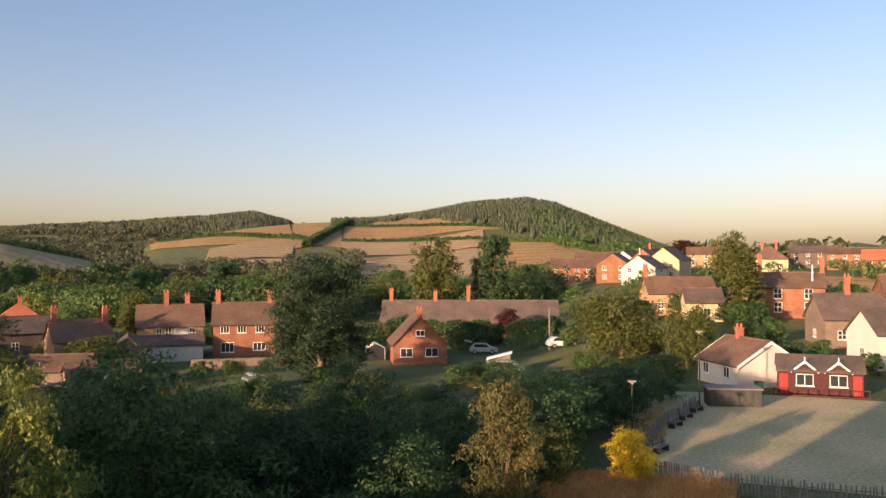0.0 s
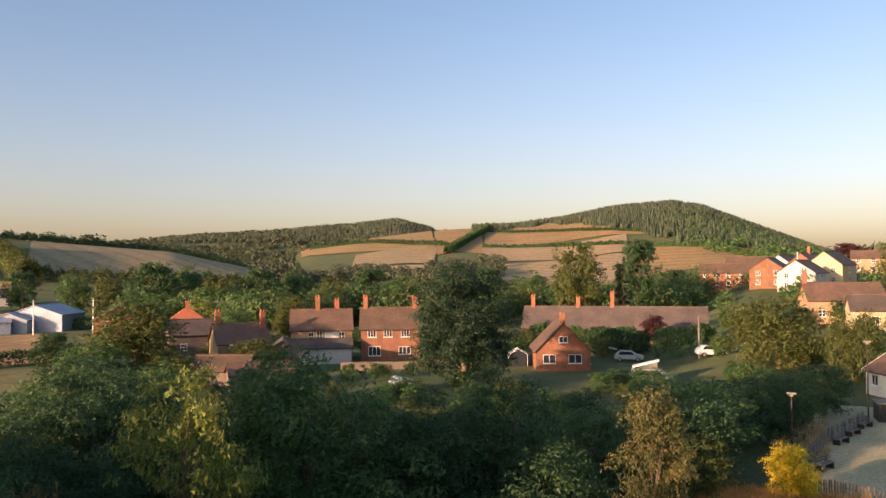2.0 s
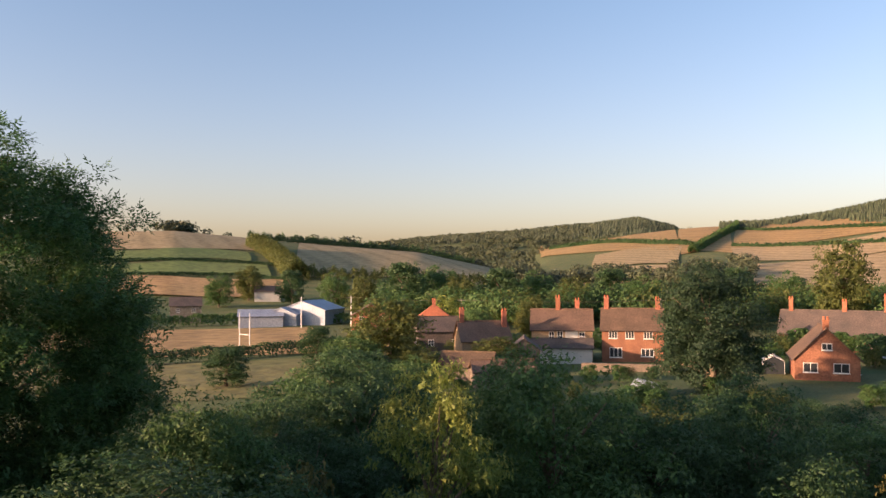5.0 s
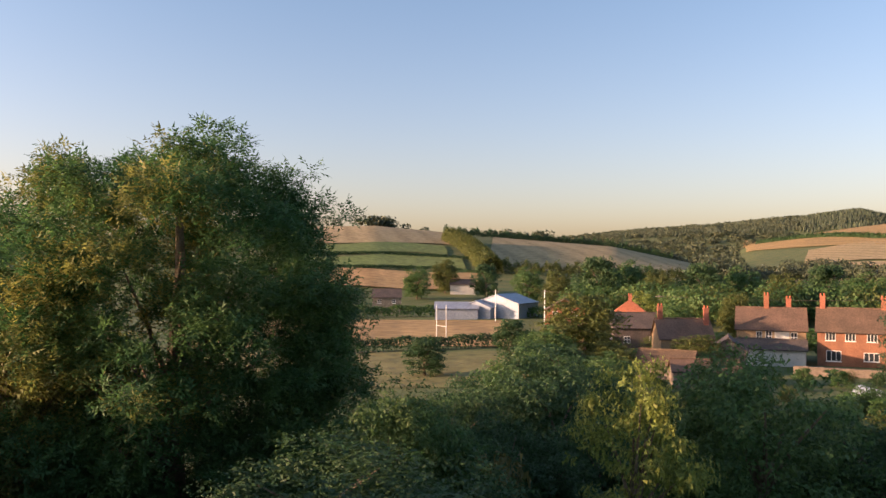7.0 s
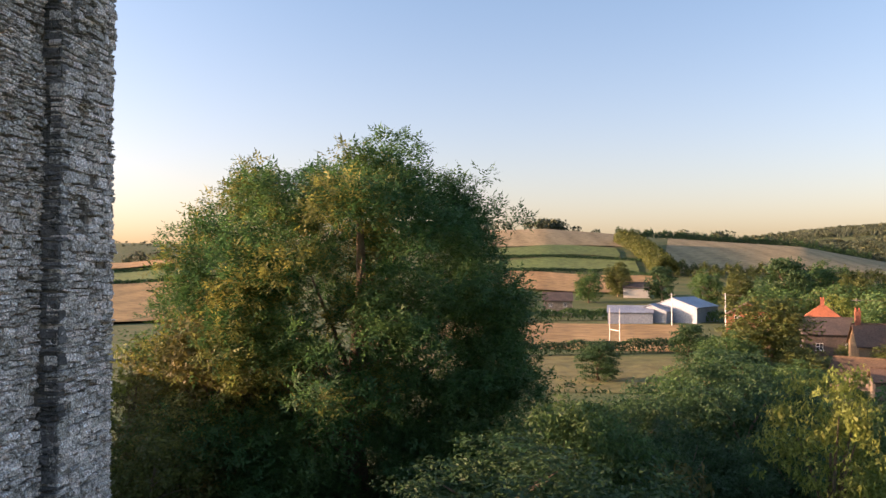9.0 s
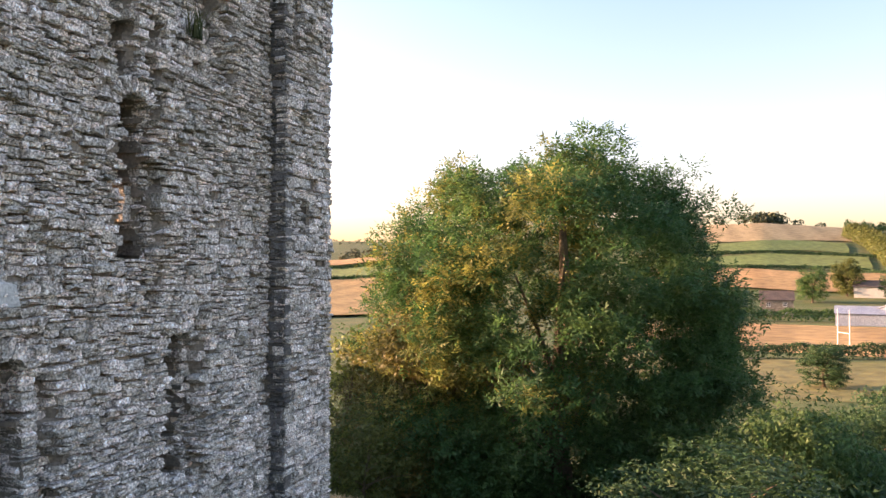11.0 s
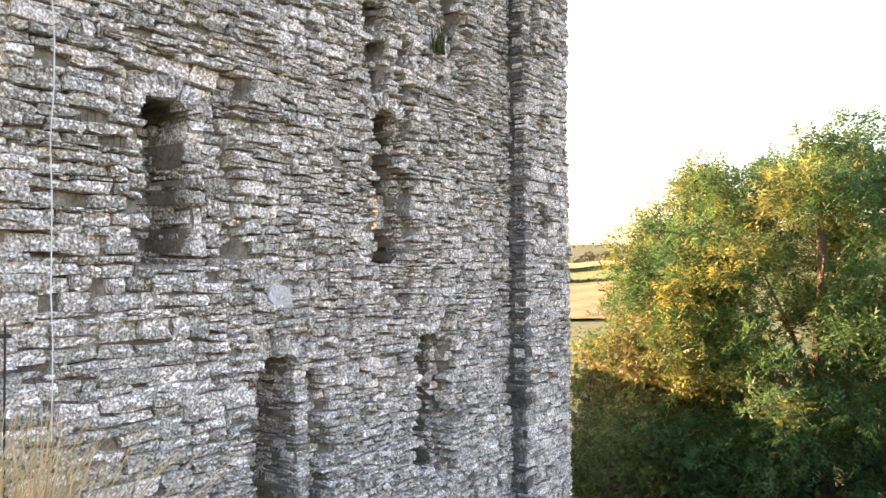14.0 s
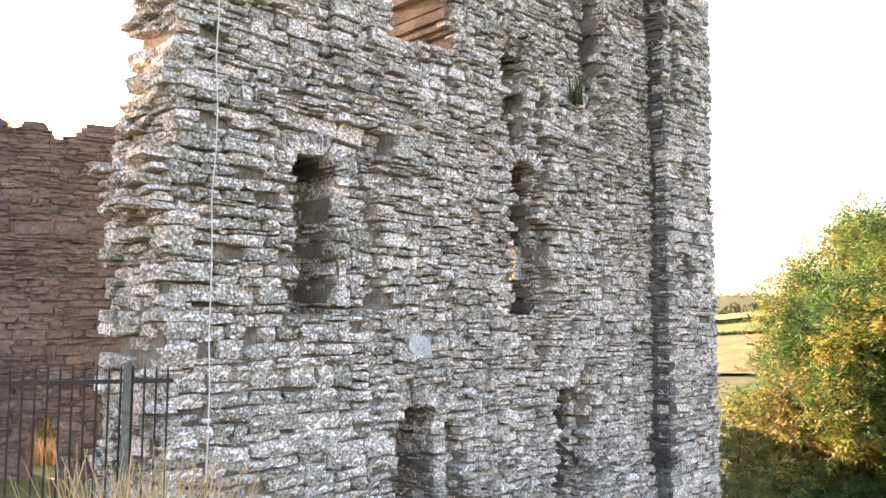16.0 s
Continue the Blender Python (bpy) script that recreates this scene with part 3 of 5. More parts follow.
    for name, mat, pick, label in (("crown", M_LEAF_ASH, ~gold, ""), ("ash_keys", M_ASH_SUNLIT_KEYS, gold, "yellow-green outer leaves and keys, sunlight put into their colour")):
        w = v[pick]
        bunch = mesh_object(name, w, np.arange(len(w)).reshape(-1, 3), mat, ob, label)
    ob.matrix_basis = pose(*polar(60.9, 35), 2.9, 0, 0, 75) @ Matrix.Diagonal((1.37, 1.37, 1.4, 1))
    return ob


ash_tree()


# ---- houses ----
def window(parent, m, w, h, cols=2, rows=1, sill=True):
    """A painted casement on a wall: m puts x along the wall, y into it."""
    win = boxes(*[(x, x + 0.07, -0.05, 0.06, 0, h) for x in np.linspace(-w / 2, w / 2 - 0.07, cols + 1)],
                *[(-w / 2, w / 2, -0.05, 0.06, z, z + 0.07) for z in np.linspace(0, h - 0.07, rows + 1)])
    fr = part("window", win, M_WHITE, parent)
    fr.matrix_parent_inverse = Matrix()
    fr.matrix_basis = m
    part("pane", boxes((-w / 2 + 0.02, w / 2 - 0.02, -0.02, 0.02, 0.02, h - 0.02)), M_GLASS, fr)
    if sill:
        part("sill", boxes((-w / 2 - 0.08, w / 2 + 0.08, -0.14, 0.02, -0.08, -0.003)), M_WHITE, fr)
    return fr


def chimney(parent, x, y, z0, z1, mat, pots=2, s=0.45):
    st = part("chimney", boxes((x - s * 0.8, x + s * 0.8, y - s * 0.55, y + s * 0.55, z0, z1), (x - s * 0.95, x + s * 0.95, y - s * 0.7, y + s * 0.7, z1, z1 + 0.14)), mat, parent)
    for k in range(pots):
        bm = bmesh.new()
        px = x + (k - (pots - 1) / 2) * 0.45
        tube(bm, [(px, y, z1 + 0.14), (px, y, z1 + 0.5), (px, y, z1 + 0.55)], [0.13, 0.11, 0.13], 8)
        part("chimney_pot", bm, M_TILE_RED, st)


def house(az, r, w, d, eave, ridge, wall, roof, label, turn=0.0, gable=False, chims=(), wins=(), hip=False, cm=None, z=None, name="house", over=0.3, category="house", rake=None):
    """A house whose front looks to the lookout, turned by turn degrees. gable: the ridge runs away from the front.
    wins: (face f, b, l or r, place along it, height, width, height, columns, rows)."""
    x, y, zz = land(az, r)
    zz = zz if z is None else z
    ob = empty(name, x, y, zz, az + turn, label, category)
    a, b = (d, w) if gable else (w, d)          # along the ridge, across it
    rot = pose(0, 0, 0, 0, 0, 90) if gable else Matrix()
    bm = prism([(-b / 2, -1.5), (b / 2, -1.5), (b / 2, eave), (0, eave if hip else ridge), (-b / 2, eave)], -a / 2, a / 2, "x")
    bm.transform(rot)
    part("wall", bm, wall, ob)
    bm = bmesh.new()
    t = 0.16
    if hip:
        o, hb = over, b / 2
        e = [bm.verts.new(p) for p in ((-a / 2 - o, -hb - o, eave - 0.1), (a / 2 + o, -hb - o, eave - 0.1), (a / 2 + o, hb + o, eave - 0.1), (-a / 2 - o, hb + o, eave - 0.1))]
        q = max(a / 2 - hb, 0.3)
        p, s = bm.verts.new((-q, 0, ridge)), bm.verts.new((q, 0, ridge))
        for f in ((e[0], e[1], s, p), (e[1], e[2], s), (e[2], e[3], p, s), (e[3], e[0], p), (e[3], e[2], e[1], e[0])):
            bm.faces.new(f)
    else:
        slope = (ridge - eave) / (b / 2)
        low = eave - over * slope
        for s in (-1, 1):
            pts = [(0, ridge + 0.02), (0, ridge + t), (s * (b / 2 + over), low + t), (s * (b / 2 + over), low + 0.02)]
            k = prism(pts, -a / 2 - over, a / 2 + over, "x")
            me = bpy.data.meshes.new("tmp")
            k.to_mesh(me)
            k.free()
            bm.from_mesh(me)
            bpy.data.meshes.remove(me)
    bm.transform(rot)
    part("roof", bm, roof, ob)
    if not hip:
        bm = bmesh.new()
        tube(bm, [(-a / 2 - over, 0, ridge + t), (a / 2 + over, 0, ridge + t)], [0.12, 0.12], 6)
        bm.transform(rot)
        part("ridge_tiles", bm, roof, ob)
        if rake:
            for q in (-1, 1):
                for s in (-1, 1):
                    xx = q * (a / 2 + over)
                    bm = prism([(0, ridge + t - 0.28), (0, ridge + t + 0.03), (s * (b / 2 + over), low + t + 0.03), (s * (b / 2 + over), low + t - 0.28)], xx - 0.03, xx + 0.03, "x")
                    bm.transform(rot)
                    part("bargeboard", bm, rake, ob)
    for s in (-1, 1):
        bm = bmesh.new()
        tube(bm, [(-a / 2 - over, s * (b / 2 + over + 0.05), eave - over * (ridge - eave) / (b / 2) + 0.06), (a / 2 + over, s * (b / 2 + over + 0.05), eave - over * (ridge - eave) / (b / 2) + 0.06)], [0.06, 0.06], 6)
        bm.transform(rot)
        part("gutter", bm, M_IRON, ob)
    for cx, cy, top in chims:
        chimney(ob, cx, cy, ridge - 1.0, top, cm or M_BRICK_ORANGE)
    if not wins and category == "house" and r < 300:
        n = max(2, int(w / 3.2))
        floors = (0.8, 3.1) if eave > 4.1 else (0.9,)
        wins = [("f", (k - (n - 1) / 2) * w / n, zz2, 1.1, 1.2, 2, 2) for k in range(n) for zz2 in floors if eave - zz2 > 1.25]
        wins += [(side, 0.0, zz2, 1.0, 1.1, 2, 1) for side in "lr" for zz2 in floors if eave - zz2 > 1.2]
        if r < 200:
            leaf = part("door", boxes((w / 2 - 1.0, w / 2 - 0.15, -d / 2 - 0.04, -d / 2 + 0.02, 0, 2.0)), M_GREY_TIMBER, ob)
            part("door_handle", boxes((w / 2 - 0.95, w / 2 - 0.9, -d / 2 - 0.09, -d / 2 - 0.04, 0.95, 1.1)), M_IRON, leaf)
    faces = {"f": pose(0, -d / 2, 0), "b": pose(0, d / 2, 0, 0, 0, 180), "l": pose(-w / 2, 0, 0, 0, 0, -90), "r": pose(w / 2, 0, 0, 0, 0, 90)}
    for face, u, hz, ww, hh, c, rw in wins:
        window(ob, faces[face] @ pose(u, 0, hz), ww, hh, c, rw)
    return ob


house(14.0, 129, 9.2, 8, 4.9, 7.9, M_BRICK, M_TILE, "two-storey red brick semi with white casement windows", chims=((-4.0, 0, 9.6), (3.9, 0, 9.4)),
      wins=[("f", u, zz, ww, hh, 3, 1) for u, zz, ww, hh in ((-2.9, 3.6, 1.3, 1.1), (-0.4, 3.6, 1.3, 1.1), (2.3, 3.6, 1.3, 1.1), (-2.5, 0.7, 1.9, 1.5), (2.2, 0.9, 1.9, 1.2))])
cottage = house(18.9, 130, 9.4, 8, 5.0, 7.9, M_RENDER_BUFF, M_TILE, "buff cottage with a white rendered bay and tiled roof", chims=((-0.6, 0, 9.8), (2.5, 1.0, 9.3)),
      wins=[("f", -1.6, 3.3, 0.8, 1.4, 2, 2), ("f", -0.3, 3.3, 0.9, 1.5, 2, 2), ("f", 3.1, 3.3, 0.9, 1.4, 2, 2)])
part("render_panel", boxes((0.5, 2.5, -4.05, -3.99, 2.6, 4.8)), M_RENDER_WHITE, cottage, "white rendered panel between the windows")
part("gable_render", boxes((4.69, 4.74, -3.95, 3.95, -0.2, 4.9)), M_RENDER_WHITE, cottage, "whitewashed gable wall")
house(24.6, 124, 7.5, 7, 4.0, 6.6, M_RENDER_BUFF, M_TILE, "old stone cottage with red brick chimneys", turn=12, chims=((-3.2, 0, 8.4), (3.3, -1, 8.2)))
house(1.9, 114, 7.4, 9, 2.7, 6.4, M_BRICK, M_TILE, "small red brick gabled bungalow facing the slope", turn=6, gable=True, chims=((0.0, -3.6, 7.4),),
      wins=[("f", -1.9, 1.0, 1.7, 1.2, 2, 1), ("f", 1.6, 1.0, 1.8, 1.2, 2, 1), ("f", 0.0, 3.8, 1.2, 0.85, 2, 1), ("r", -3.4, 0.9, 1.6, 1.3, 3, 1)])
house(-1.9, 152, 33, 8, 2.9, 6.6, M_BRICK, M_SLATE, "long low brick row with a slate roof and tall chimneys", turn=-3, chims=((-15, 0, 8.6), (-6.5, 0, 8.2), (-0.2, 0, 9.2)))
house(-20.9, 89, 7.0, 7.8, 2.4, 4.6, M_RENDER_WHITE, M_TILE, "cream rendered bungalow with white bargeboards", turn=32, gable=True, rake=M_WHITE, chims=((0, 1.5, 5.6),), wins=[("l", -2.2, 1.0, 1.1, 1.1, 2, 1), ("l", 1.8, 1.0, 1.1, 1.1, 2, 1)])
house(-16.4, 152, 12, 8, 3.6, 6.4, M_RENDER_BUFF, M_TILE, "cream cottage with a brown tiled roof", turn=15, chims=((-5.8, 0, 8.6),))
house(-23.6, 152, 10, 8, 5.0, 7.4, M_BRICK, M_TILE, "red brick house with white sash windows", turn=5, chims=((-5, 0, 10.2), (5, 0, 10)), wins=[("f", u, zz, 1.3, 1.7, 2, 2) for u in (-2.4, 2.4) for zz in (0.8, 3.1)])
house(-26.9, 122, 8.5, 8, 3.6, 6.7, M_RUBBLE_WALL, M_SLATE, "brown stone house with a tiled roof", turn=20, chims=((0, 0, 9),))
house(-29.6, 108, 8, 7, 3.8, 6.4, M_RENDER_WHITE, M_SLATE, "white rendered house with a slate roof", turn=30)
house(-22.3, 262, 10.5, 9, 3.6, 7.3, M_RENDER_CREAM, M_TILE, "cream hipped-roof house on the hillside", hip=True, chims=((-2, 0, 8.6), (2, 0, 8.6)), wins=[("f", u, 1.0, 1.6, 1.3, 3, 1) for u in (-3, 0, 3)])
house(-15.9, 232, 9, 10, 5.2, 8.6, M_RENDER_CREAM, M_SLATE, "pale yellow gabled house", gable=True, turn=-20)
house(-14.2, 215, 9, 9, 4.4, 7.4, M_RENDER_WHITE, M_SLATE, "white gabled house in a terrace", gable=True, turn=-20)
house(-12.3, 225, 9, 8, 4.6, 7.6, M_BRICK, M_SLATE, "red brick gabled house in a terrace", gable=True, turn=-15)
house(-9.6, 250, 16, 8, 4.4, 7.0, M_BRICK, M_TILE, "red brick terrace below the hill")
house(-27.5, 270, 16, 9, 4.6, 6.4, M_BRICK, M_TILE, "red brick block on the hillside")
house(28.0, 168, 8, 7, 4.5, 7.4, M_RENDER_BUFF, M_TILE_RED, "cottage with a bright red tiled roof", hip=True, chims=((0, 0, 8.4),))
house(27.6, 150, 9, 7, 3.6, 6.0, M_SLATE, M_SLATE, "grey stone cottage with a slate roof", turn=10)
house(32.5, 190, 9, 8, 4.4, 7.0, M_BRICK_ORANGE, M_TILE, "orange brick house behind trees", gable=True)
house(45.2, 255, 9, 8, 5.0, 7.4, M_MORTAR, M_SLATE, "grey stone farmhouse beyond the paddock")
house(39.7, 320, 10, 7, 3.6, 5.6, M_RENDER_WHITE, M_SLATE, "small white house among the far trees")
house(36.6, 235, 14, 14, 4.2, 6.6, M_SHEET, M_SHEET, "large grey sheet-metal barn", name="barn", category="barn", gable=True, turn=-25)
house(38.4, 231, 9, 10, 3.2, 5.0, M_SHEET, M_SHEET, "mid-sized grey sheet-metal farm shed", name="barn", category="barn", gable=True, turn=-20)
house(40.2, 228, 12, 8, 3.0, 4.6, M_SHEET, M_SHEET, "low grey sheet-metal farm shed", name="barn", category="barn")

house(25.6, 108, 7, 5, 1.8, 3.4, M_RUBBLE_WALL, M_TILE, "low stone outbuilding with a brown tiled roof", turn=-15, name="outbuilding", category="outbuilding")
house(23.2, 100, 7.5, 4.5, 1.9, 3.0, M_RUBBLE_WALL, M_TILE, "low lean-to outbuilding with a tiled roof", turn=8, name="outbuilding", category="outbuilding")
house(18.9, 124, 9.0, 3.4, 2.5, 3.6, M_RENDER_WHITE, M_SLATE, "slate-roofed lean-to behind the white cottage", name="outbuilding", category="outbuilding")
house(21.6, 116, 4.5, 6, 3.0, 4.6, M_RUBBLE_WALL, M_SLATE, "stone cottage wing with a slate roof", gable=True, name="outbuilding", category="outbuilding")

house(-18.0, 143, 6, 6, 3.0, 5.2, M_RENDER_CREAM, M_SLATE, "cream cottage wing with a slate roof", turn=10, wins=[("f", 0, 0.8, 1.8, 1.3, 3, 1)])
house(-11.0, 255, 13, 8, 4.2, 6.8, M_BRICK, M_TILE, "red brick pair of houses below the wood", turn=8, wins=[("f", -3, 3, 1.4, 1.1, 2, 1), ("f", 3, 3, 1.4, 1.1, 2, 1)])
house(-13.2, 250, 8, 9, 4.2, 7.0, M_RENDER_WHITE, M_SLATE, "small white gabled house", gable=True, turn=-25)
house(-14.6, 245, 8, 10, 4.6, 7.6, M_BRICK, M_SLATE, "brick gabled terrace house with chimneys", gable=True, turn=-25, chims=((0, 0, 9.2),))
house(-18.3, 280, 12, 8, 4.4, 6.8, M_RENDER_BUFF, M_TILE, "buff house on the upper lane", chims=((4, 0, 8.4),))
house(-25.0, 285, 14, 8, 4.4, 6.4, M_SLATE, M_SLATE, "grey roofed terrace on the hillside")
house(-29.5, 240, 14, 9, 4.4, 7.0, M_BRICK, M_TILE_RED, "brick house with a red tiled roof")
house(-31.0, 150, 12, 8, 4.8, 7.4, M_BRICK, M_TILE, "brick house at the lane's end", turn=15)

gx, gy, gz = land(4.9, 116)
gh = empty("greenhouse", gx, gy, gz, 8, "small white-framed garden greenhouse", "greenhouse")
part("glazing", prism([(-1.3, 0), (1.3, 0), (1.3, 1.7), (0, 2.4), (-1.3, 1.7)], -1.8, 1.8), M_GLASS, gh)
for k in range(5):
    part("glazing_bar", prism([(-1.34, 0), (-1.34, 1.72), (0, 2.46), (1.34, 1.72), (1.34, 0), (1.3, 0), (1.3, 1.7), (0, 2.4), (-1.3, 1.7), (-1.3, 0)], -1.82 + k * 0.9, -1.78 + k * 0.9), M_WHITE, gh)
tx, ty, tz = land(13.2, 90)
pt = empty("polytunnel", tx, ty, tz, 40, "small white polythene garden tunnel", "polytunnel")
part("cover", prism([(1.1 * math.cos(a), 1.6 * math.sin(a)) for a in np.linspace(0, math.pi, 13)], -1.8, 1.8), M_SHEET, pt)
gw = empty("garden_wall", *land(14.5, 112), 14, "low dry-stone garden wall below the brick house", "wall")
part("wall", boxes((-6, 6, -0.25, 0.25, -0.4, 0.9)), M_RUBBLE_WALL, gw)
for k in range(20):
    part("coping", boxes((-6 + k * 0.6, -5.45 + k * 0.6, -0.3, 0.3, 0.9 + 0.02 * (k % 3), 1.05 + 0.02 * (k % 3))), M_RUBBLE_WALL, gw)

# ---- fields ----
patch("paddock_field", M_STUBBLE, 36.5, 60, 150, 224, 0.1, "dry tan paddock with white posts")
patch("paddock_field", M_PASTURE, 35, 58, 100, 142, 0.08, "yellow-green pasture below the castle")
patch("ploughed_field", M_STUBBLE_B, 22.8, 37.6, 400, 640, 0.5, "wide pale stubble field on the hillside")
patch("ploughed_field", M_STUBBLE_B, 39.5, 52, 486, 655, 0.5, "pale stubble field along the hill crest")
patch("green_field", M_GREEN_FIELD, 40.9, 52, 440, 478, 0.5, "bright green strip field on the hill")
patch("green_field", M_GREEN_FIELD, 39.6, 52, 391, 430, 0.5, "bright green strip field on the hill")
patch("stubble_field", M_STUBBLE, 38.5, 54, 333, 386, 0.8, "tan stubble field at the hill's foot")
patch("hill_field", M_STUBBLE, -6.5, 7.0, 850, 1470, 0.7, "golden harvested field high on the hill")
patch("hill_field", M_STUBBLE_B, -3, 7.2, 700, 845, 0.7, "straw and green pasture on the hill's flank")
patch("hill_field", M_STUBBLE, 7.2, 10.6, 800, 1470, 0.7, "golden harvested field beside the hedge")
patch("hill_field", M_STUBBLE, 10.8, 20.3, 930, 1490, 0.9, "golden field running down to the valley", slant=0.25)
patch("hill_field", M_STUBBLE_B, 10.6, 16.5, 700, 900, 0.9, "pale harvested field at the hill's foot")
patch("hill_field", M_STUBBLE, -13, -3.5, 520, 720, 0.7, "reddish stubble field below the plantation")
patch("valley_field", M_STUBBLE_B, -3, 16, 430, 690, 0.5, "pale pasture on the valley side")
patch("valley_field", M_STUBBLE_B, 12, 23, 420, 560, 0.5, "pale stubble in the valley", slant=0.1)
patch("far_field", M_STUBBLE, 70, 82, 240, 415, 0.8, "tan stubble field beyond the ash")
patch("far_field", M_GREEN_FIELD, 70, 82, 425, 500, 0.8, "yellow-green field beyond the ash")
patch("far_field", M_STUBBLE, 70, 82, 520, 900, 1.5, "tan fields on the far slope")
patch("far_field", M_STUBBLE, -33, -18, 175, 235, 0.3, "dry grass field on the eastern slope")
patch("bowling_green", M_LAWN, -60, -14.6, 47.5, 80, 0.05, "parched brown bowling green lawn", wob=0.01)

# ---- castle keep ----
KEEP_Z, KEEP_L, KEEP_T, PIL_U, PIL = 9.0, 12.25, 1.5, 10.28, 0.38
keep = empty("castle_keep", -9.277, -4.474, KEEP_Z, 138.65, "tall ruined keep of grey lichened rubble stone, broken at its edges", "castle")
# openings: from, to along the wall, sill, head, depth, arched
GAPS = [
    (1.62, 2.36, 16.12, 18.25, 0.95, True),     # upper window
    (3.4, 4.25, 11.8, 14.82, 0.95, True),       # lower window
    (5.98, 6.64, 16.15, 18.75, 9.0, True),      # slit with a splayed cheek
    (6.0, 6.28, 18.75, 20.65, 0.5, False),     # crack over it
    (7.12, 7.68, 12.4, 14.9, 9.0, True),       # lower slit
    (10.95, 11.28, 16.72, 17.42, 0.4, False),  # putlog hole
    (10.62, 10.95, 20.6, 22.4, 0.9, False),    # upper slit
    (7.4, 8.6, 20.05, 24.5, 0.5, False),       # broken niche
    (3.3, 4.55, 20.3, 24.5, 9.0, False),       # notch in the wall top
    (2.42, 2.66, 18.05, 18.3, 0.25, False),
    (2.5, 2.62, 18.75, 18.95, 0.3, False),
]


def gap_at(u, z):
    for g in GAPS:
        if u < g[0] - 0.3 or u > g[1] + 0.3:
            continue
        rag = 0.04 * min(1.0, (g[1] - g[0]) * 2.5)
        side = 1 if u > (g[0] + g[1]) / 2 else -1
        u = u + side * rag * (math.sin(z * 11 + g[0] * 5 + side) + 0.8 * math.sin(z * 27 + side * 2))
        if g[0] < u < g[1] and g[2] < z < g[3]:
            if g[5]:
                c, hw = (g[0] + g[1]) / 2, (g[1] - g[0]) / 2
                if z > g[3] - hw * 0.55 and ((u - c) / hw) ** 2 + ((z - g[3] + hw * 0.55) / (hw * 0.55)) ** 2 > 1:
                    continue
            return g
    return None


def wall_top(u):
    return 23.9 - 0.9 * max(0.0, (u - 11.3)) + 0.15 * math.sin(u * 5.3)


# places where the facing is robbed out round the openings: from, to along the wall, low, high, depth
BROKEN = [(2.36, 3.2, 15.95, 18.75, 0.26), (1.3, 2.6, 18.15, 18.85, 0.18), (4.2, 4.85, 11.6, 14.7, 0.32), (3.3, 4.6, 14.75, 15.25, 0.16), (6.55, 7.0, 15.3, 20.2, 0.3), (5.7, 6.4, 18.6, 21.0, 0.24),
          (7.6, 8.15, 12.1, 15.0, 0.32), (7.2, 9.0, 19.4, 21.0, 0.2), (0.2, 1.0, 15.2, 17.2, 0.1), (2.6, 4.6, 19.5, 21.0, 0.1), (10.5, 11.4, 20.2, 22.5, 0.15), (0.0, 2.4, 18.9, 20.2, 0.08)]


def robbed(u, z):
    """Depth of the broken facing at a place on the wall."""
    q = 0.0
    for a, b, lo, hi, d in BROKEN:
        e = min(u - a, b - u, (z - lo) * 0.8, (hi - z) * 0.8) + 0.22 * noise.noise((u * 2.1, z * 2.6, 8.0))
        q = max(q, d * min(1.0, max(0.0, e / 0.15)))
    return q


def bulge(u, z):
    return 0.03 * math.sin(u * 1.3 + z * 0.9) + 0.02 * math.sin(u * 2.9 - z * 2.1 + 1) + 0.07 * noise.noise((u * 1.7, z * 1.7, 3.0)) + 0.035 * noise.noise((u * 4.5, z * 6.0, 5.0)) + robbed(u, z)


def end_depth(z):
    """How far back the broken end of the wall reaches."""
    return float(np.interp(z, (17.9, 18.6, 19.6, 20.8, 24), (1.5, 1.42, 1.15, 0.75, 0.3)))


def front(u):
    return -PIL if u > PIL_U else 0.0


